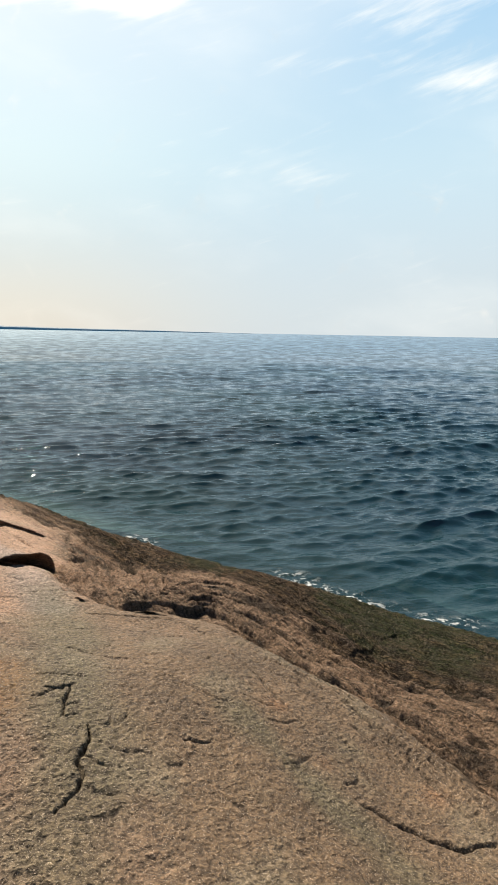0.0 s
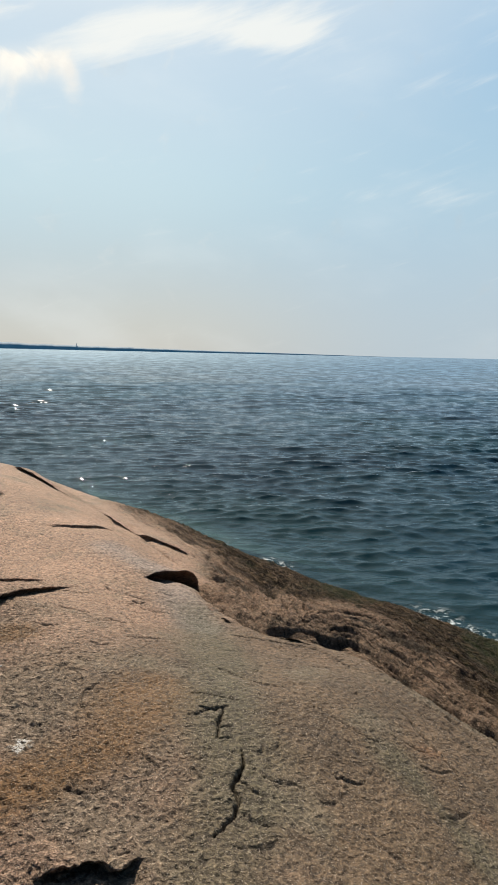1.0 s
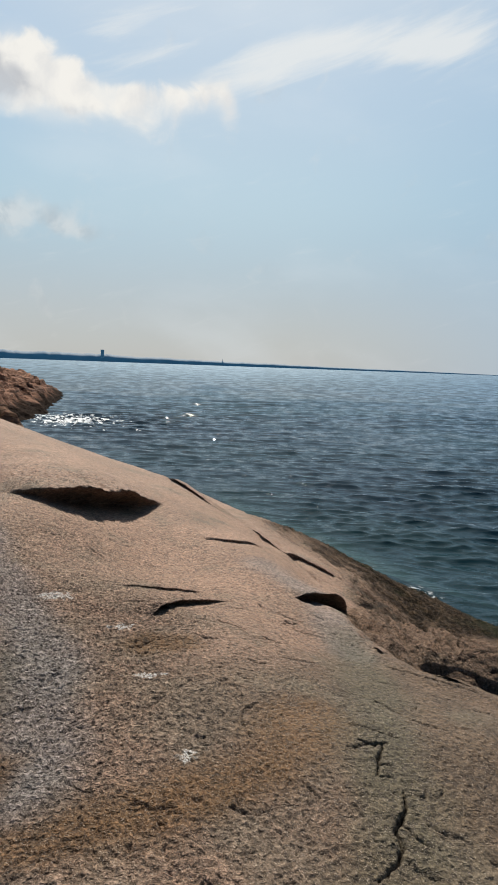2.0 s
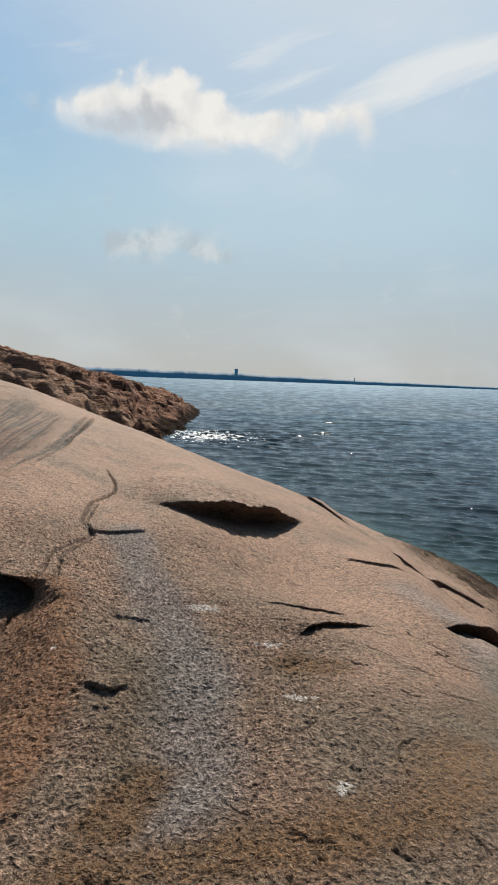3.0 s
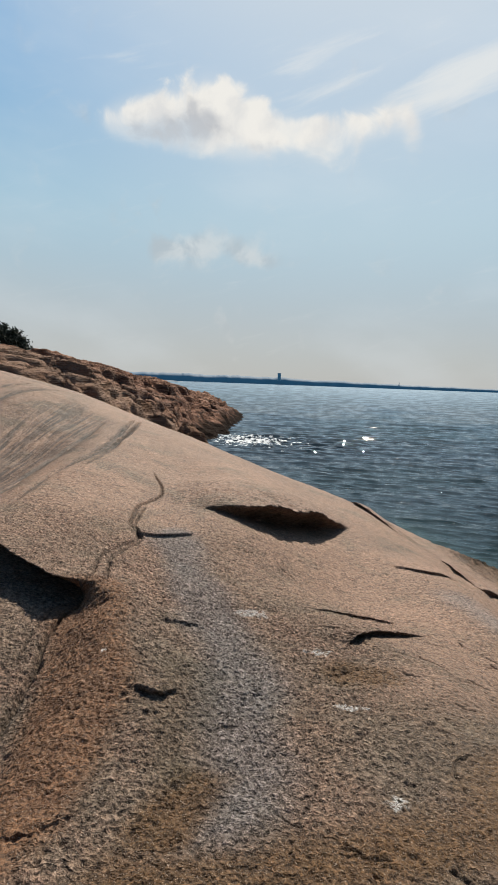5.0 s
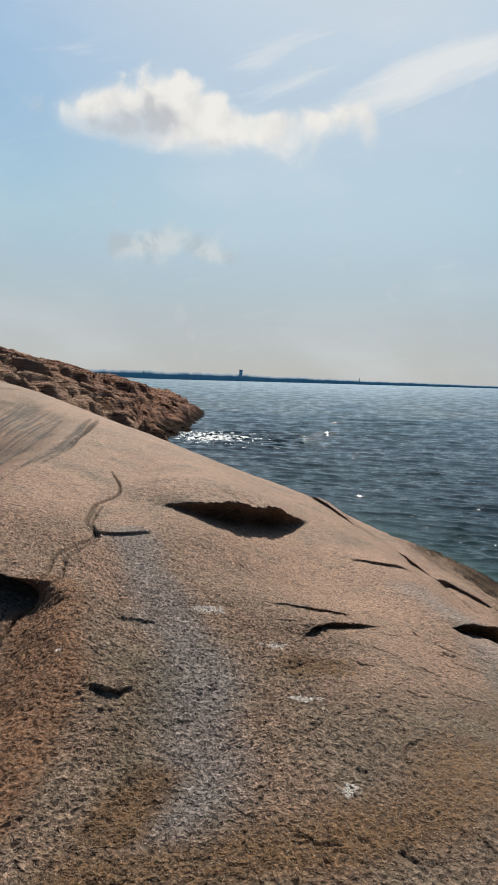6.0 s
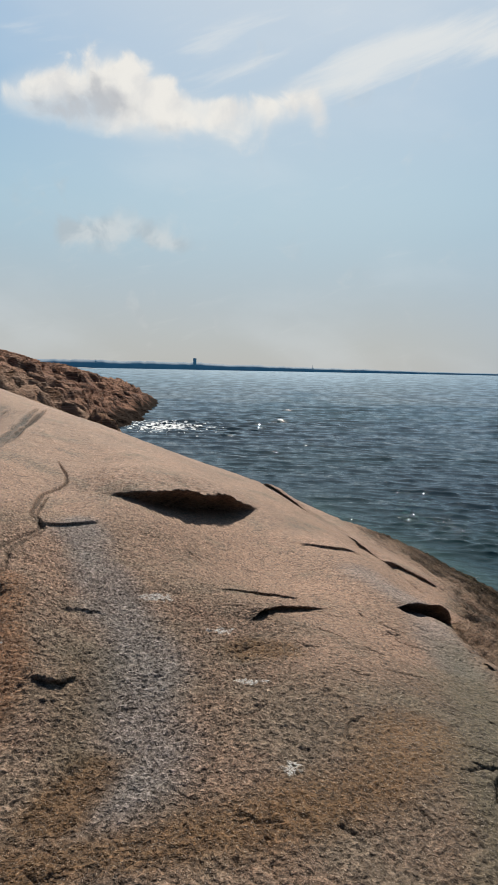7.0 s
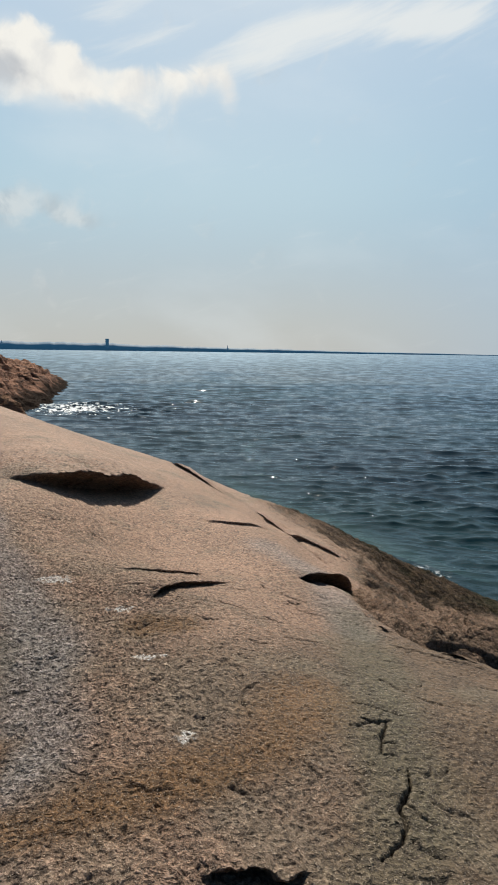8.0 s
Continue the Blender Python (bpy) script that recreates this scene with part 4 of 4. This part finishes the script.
def bearing(az, dist, z=0.0):
    """A place at so many degrees left of straight ahead and so far off."""
    return Vector((-math.sin(radians(az)) * dist, math.cos(radians(az)) * dist, z))


COAST_AZ = [-1.3, 2, 5, 9.2, 14, 18, 22, 26.5, 30, 34, 37, 42, 48, 55, 75, 110]
COAST_TOP = [0, 2.5, 5, 9, 11, 14, 18, 22, 25, 30, 35, 36, 38, 38, 38, 34]


def far_coast():
    angles = np.arange(-1.3, 110, 0.055)
    rows = [(0.0, 0.0), (0.0, 0.55), (0.006, 0.85), (0.02, 1.0), (0.05, 0.9), (0.16, 0.0)]
    top = np.interp(angles, COAST_AZ, COAST_TOP)
    woods = smooth(angles, 8, 24)
    ragged = 1 + woods * 0.10 * N1.fbm(angles * 0.7, angles * 0 + 4.3, 2) + woods * 0.14 * np.abs(N2.fbm(angles * 1.1, angles * 0 + 0.4, 2, 0.4))
    x, y, z = [], [], []
    for share, high in rows:
        dist = 3300 * (1 + share) + 60 * N3.fbm(angles * 0.3, angles * 0 + 9, 2)
        x.append(-np.sin(np.radians(angles)) * dist)
        y.append(np.cos(np.radians(angles)) * dist)
        z.append(top * high * (ragged if high > 0.5 else 1) - (1.0 if high == 0 else 0))
    shape = (len(rows), len(angles))
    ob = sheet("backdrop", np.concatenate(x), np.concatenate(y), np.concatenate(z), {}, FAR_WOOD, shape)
    return tagged(ob, "low wooded coast along the horizon, blue with painted haze", "coast", kind="structure")


def box(bm, size, at):
    r = bmesh.ops.create_cube(bm, size=1.0)["verts"]
    bmesh.ops.transform(bm, matrix=Matrix.Translation(at) @ Matrix.Diagonal((*size, 1)), verts=r)


def water_tower():
    base = new("water_tower")
    base.matrix_world = Matrix.Translation(bearing(37.04, 3290, 22)) @ pose(0, 0, 0, 0, 0, 37)
    bm = bmesh.new()
    bmesh.ops.create_cone(bm, cap_ends=True, segments=16, radius1=8.2, radius2=8.2, depth=30, matrix=Matrix.Translation((0, 0, 11)))
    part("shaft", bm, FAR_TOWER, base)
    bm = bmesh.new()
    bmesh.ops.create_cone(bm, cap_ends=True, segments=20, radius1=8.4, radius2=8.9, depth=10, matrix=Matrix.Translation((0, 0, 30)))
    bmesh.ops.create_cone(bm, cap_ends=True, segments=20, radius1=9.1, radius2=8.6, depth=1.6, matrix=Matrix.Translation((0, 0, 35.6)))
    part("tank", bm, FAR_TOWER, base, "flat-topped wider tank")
    return tagged(base, "tower standing over the far woods, grey-blue with painted haze", "tower")


def mast(az, z, high):
    base = new("mast")
    base.matrix_world = Matrix.Translation(bearing(az, 3295, z))
    bm = bmesh.new()
    bmesh.ops.create_cone(bm, cap_ends=True, segments=8, radius1=2.2, radius2=1.2, depth=high, matrix=Matrix.Translation((0, 0, high / 2)))
    part("pole", bm, FAR_TOWER, base)
    bm = bmesh.new()
    box(bm, (7, 6, 3), (0, 0, 1.0))
    part("hut", bm, FAR_TOWER, base)
    return tagged(base, "small dark mast on the far wooded coast", "mast", "masts on the coast")


def skerry(az, dist, length, high, seed):
    angles = np.linspace(-1, 1, 60)
    rows = np.linspace(-1, 1, 14)
    u, v = np.meshgrid(angles, rows, indexing="ij")
    u, v = u.ravel(), v.ravel()
    n = Noise2(seed)
    z = high * (np.clip(1 - u * u, 0, 1) ** 0.6 * np.clip(1 - v * v, 0, 1) - 0.25 + 0.35 * n.fbm(u * 5, v * 3, 3) * (1 - u * u))
    c, m = bearing(az, dist), pose(0, 0, 0, 0, 0, az)
    wx, wy = u * length / 2, v * length / 7
    x = c.x + m[0][0] * wx + m[0][1] * wy
    y = c.y + m[1][0] * wx + m[1][1] * wy
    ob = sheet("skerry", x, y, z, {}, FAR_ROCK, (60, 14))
    return tagged(ob, "low dark bare skerry off the far coast", "islet", "skerries")


far_coast()
water_tower()
mast(26.56, 17, 17)
mast(45.6, 30, 12)
skerry(47.2, 1500, 90, 3.2, 7)
skerry(48.8, 1550, 60, 3.6, 8)


# ---- the dark bush on the headland ----
def bush(x, y, z, high, seed):
    r = random.Random(seed)
    base = new("pine_bush")
    base.matrix_world = Matrix.Translation((x, y, z))
    bm = bmesh.new()

    def limb(p, q, w0, w1):
        d = q - p
        m = Matrix.Translation((p + q) / 2) @ d.to_track_quat("Z", "Y").to_matrix().to_4x4()
        bmesh.ops.create_cone(bm, cap_ends=True, segments=7, radius1=w0, radius2=w1, depth=d.length, matrix=m)

    stem = [Vector((0, 0, -0.3)), Vector((0.08, 0.05, 0.35 * high)), Vector((-0.04, 0.1, 0.7 * high)), Vector((0.03, 0.06, 0.97 * high))]
    for k in range(3):
        limb(stem[k], stem[k + 1], 0.09 - 0.025 * k, 0.065 - 0.025 * k)
    tips = []
    for k in range(46):
        share = 0.02 + 0.93 * k / 46
        i = min(int(share * 3), 2)
        p = stem[i].lerp(stem[i + 1], share * 3 - i)
        ang, reach = r.random() * 6.283, high * (0.75 * (1 - share) ** 0.6 + 0.12) * r.uniform(0.65, 1.15)
        q = p + Vector((math.cos(ang) * reach, math.sin(ang) * reach, reach * r.uniform(0.15, 0.55)))
        limb(p, q, 0.02, 0.006)
        tips.append((p, q))
    part("trunk", bm, BARK, base)
    verts, faces = [], []
    for p, q in tips:
        for j in range(130):
            c = p.lerp(q, r.uniform(0.25, 1.08)) + Vector([r.gauss(0, 0.07) for _ in range(3)])
            d = Vector((r.gauss(0, 1), r.gauss(0, 1), r.gauss(0.7, 0.8))).normalized() * r.uniform(0.08, 0.17)
            s = d.cross(Vector((r.gauss(0, 1), r.gauss(0, 1), r.gauss(0, 1)))).normalized() * r.uniform(0.018, 0.036)
            k = len(verts)
            verts += [c - s, c + s, c + d * 0.6 + s * 0.7, c + d, c + d * 0.6 - s * 0.7]
            faces.append((k, k + 1, k + 2, k + 3, k + 4))
    mesh = bpy.data.meshes.new("crown")
    mesh.from_pydata(verts, [], faces)
    mesh.materials.append(NEEDLES)
    crown = new("crown", mesh)
    crown.parent = base
    return tagged(base, "dark green wind-shaped pine bush on the rocks", "bush", "bushes on the headland")


p = bearing(60.4, 34.0)
bush(p.x, p.y, 3.6, 1.1, 4)
p = bearing(61.4, 34.5)
bush(p.x, p.y, 3.65, 1.55, 5)
p = bearing(62.8, 34.2)
bush(p.x, p.y, 3.65, 1.8, 6)
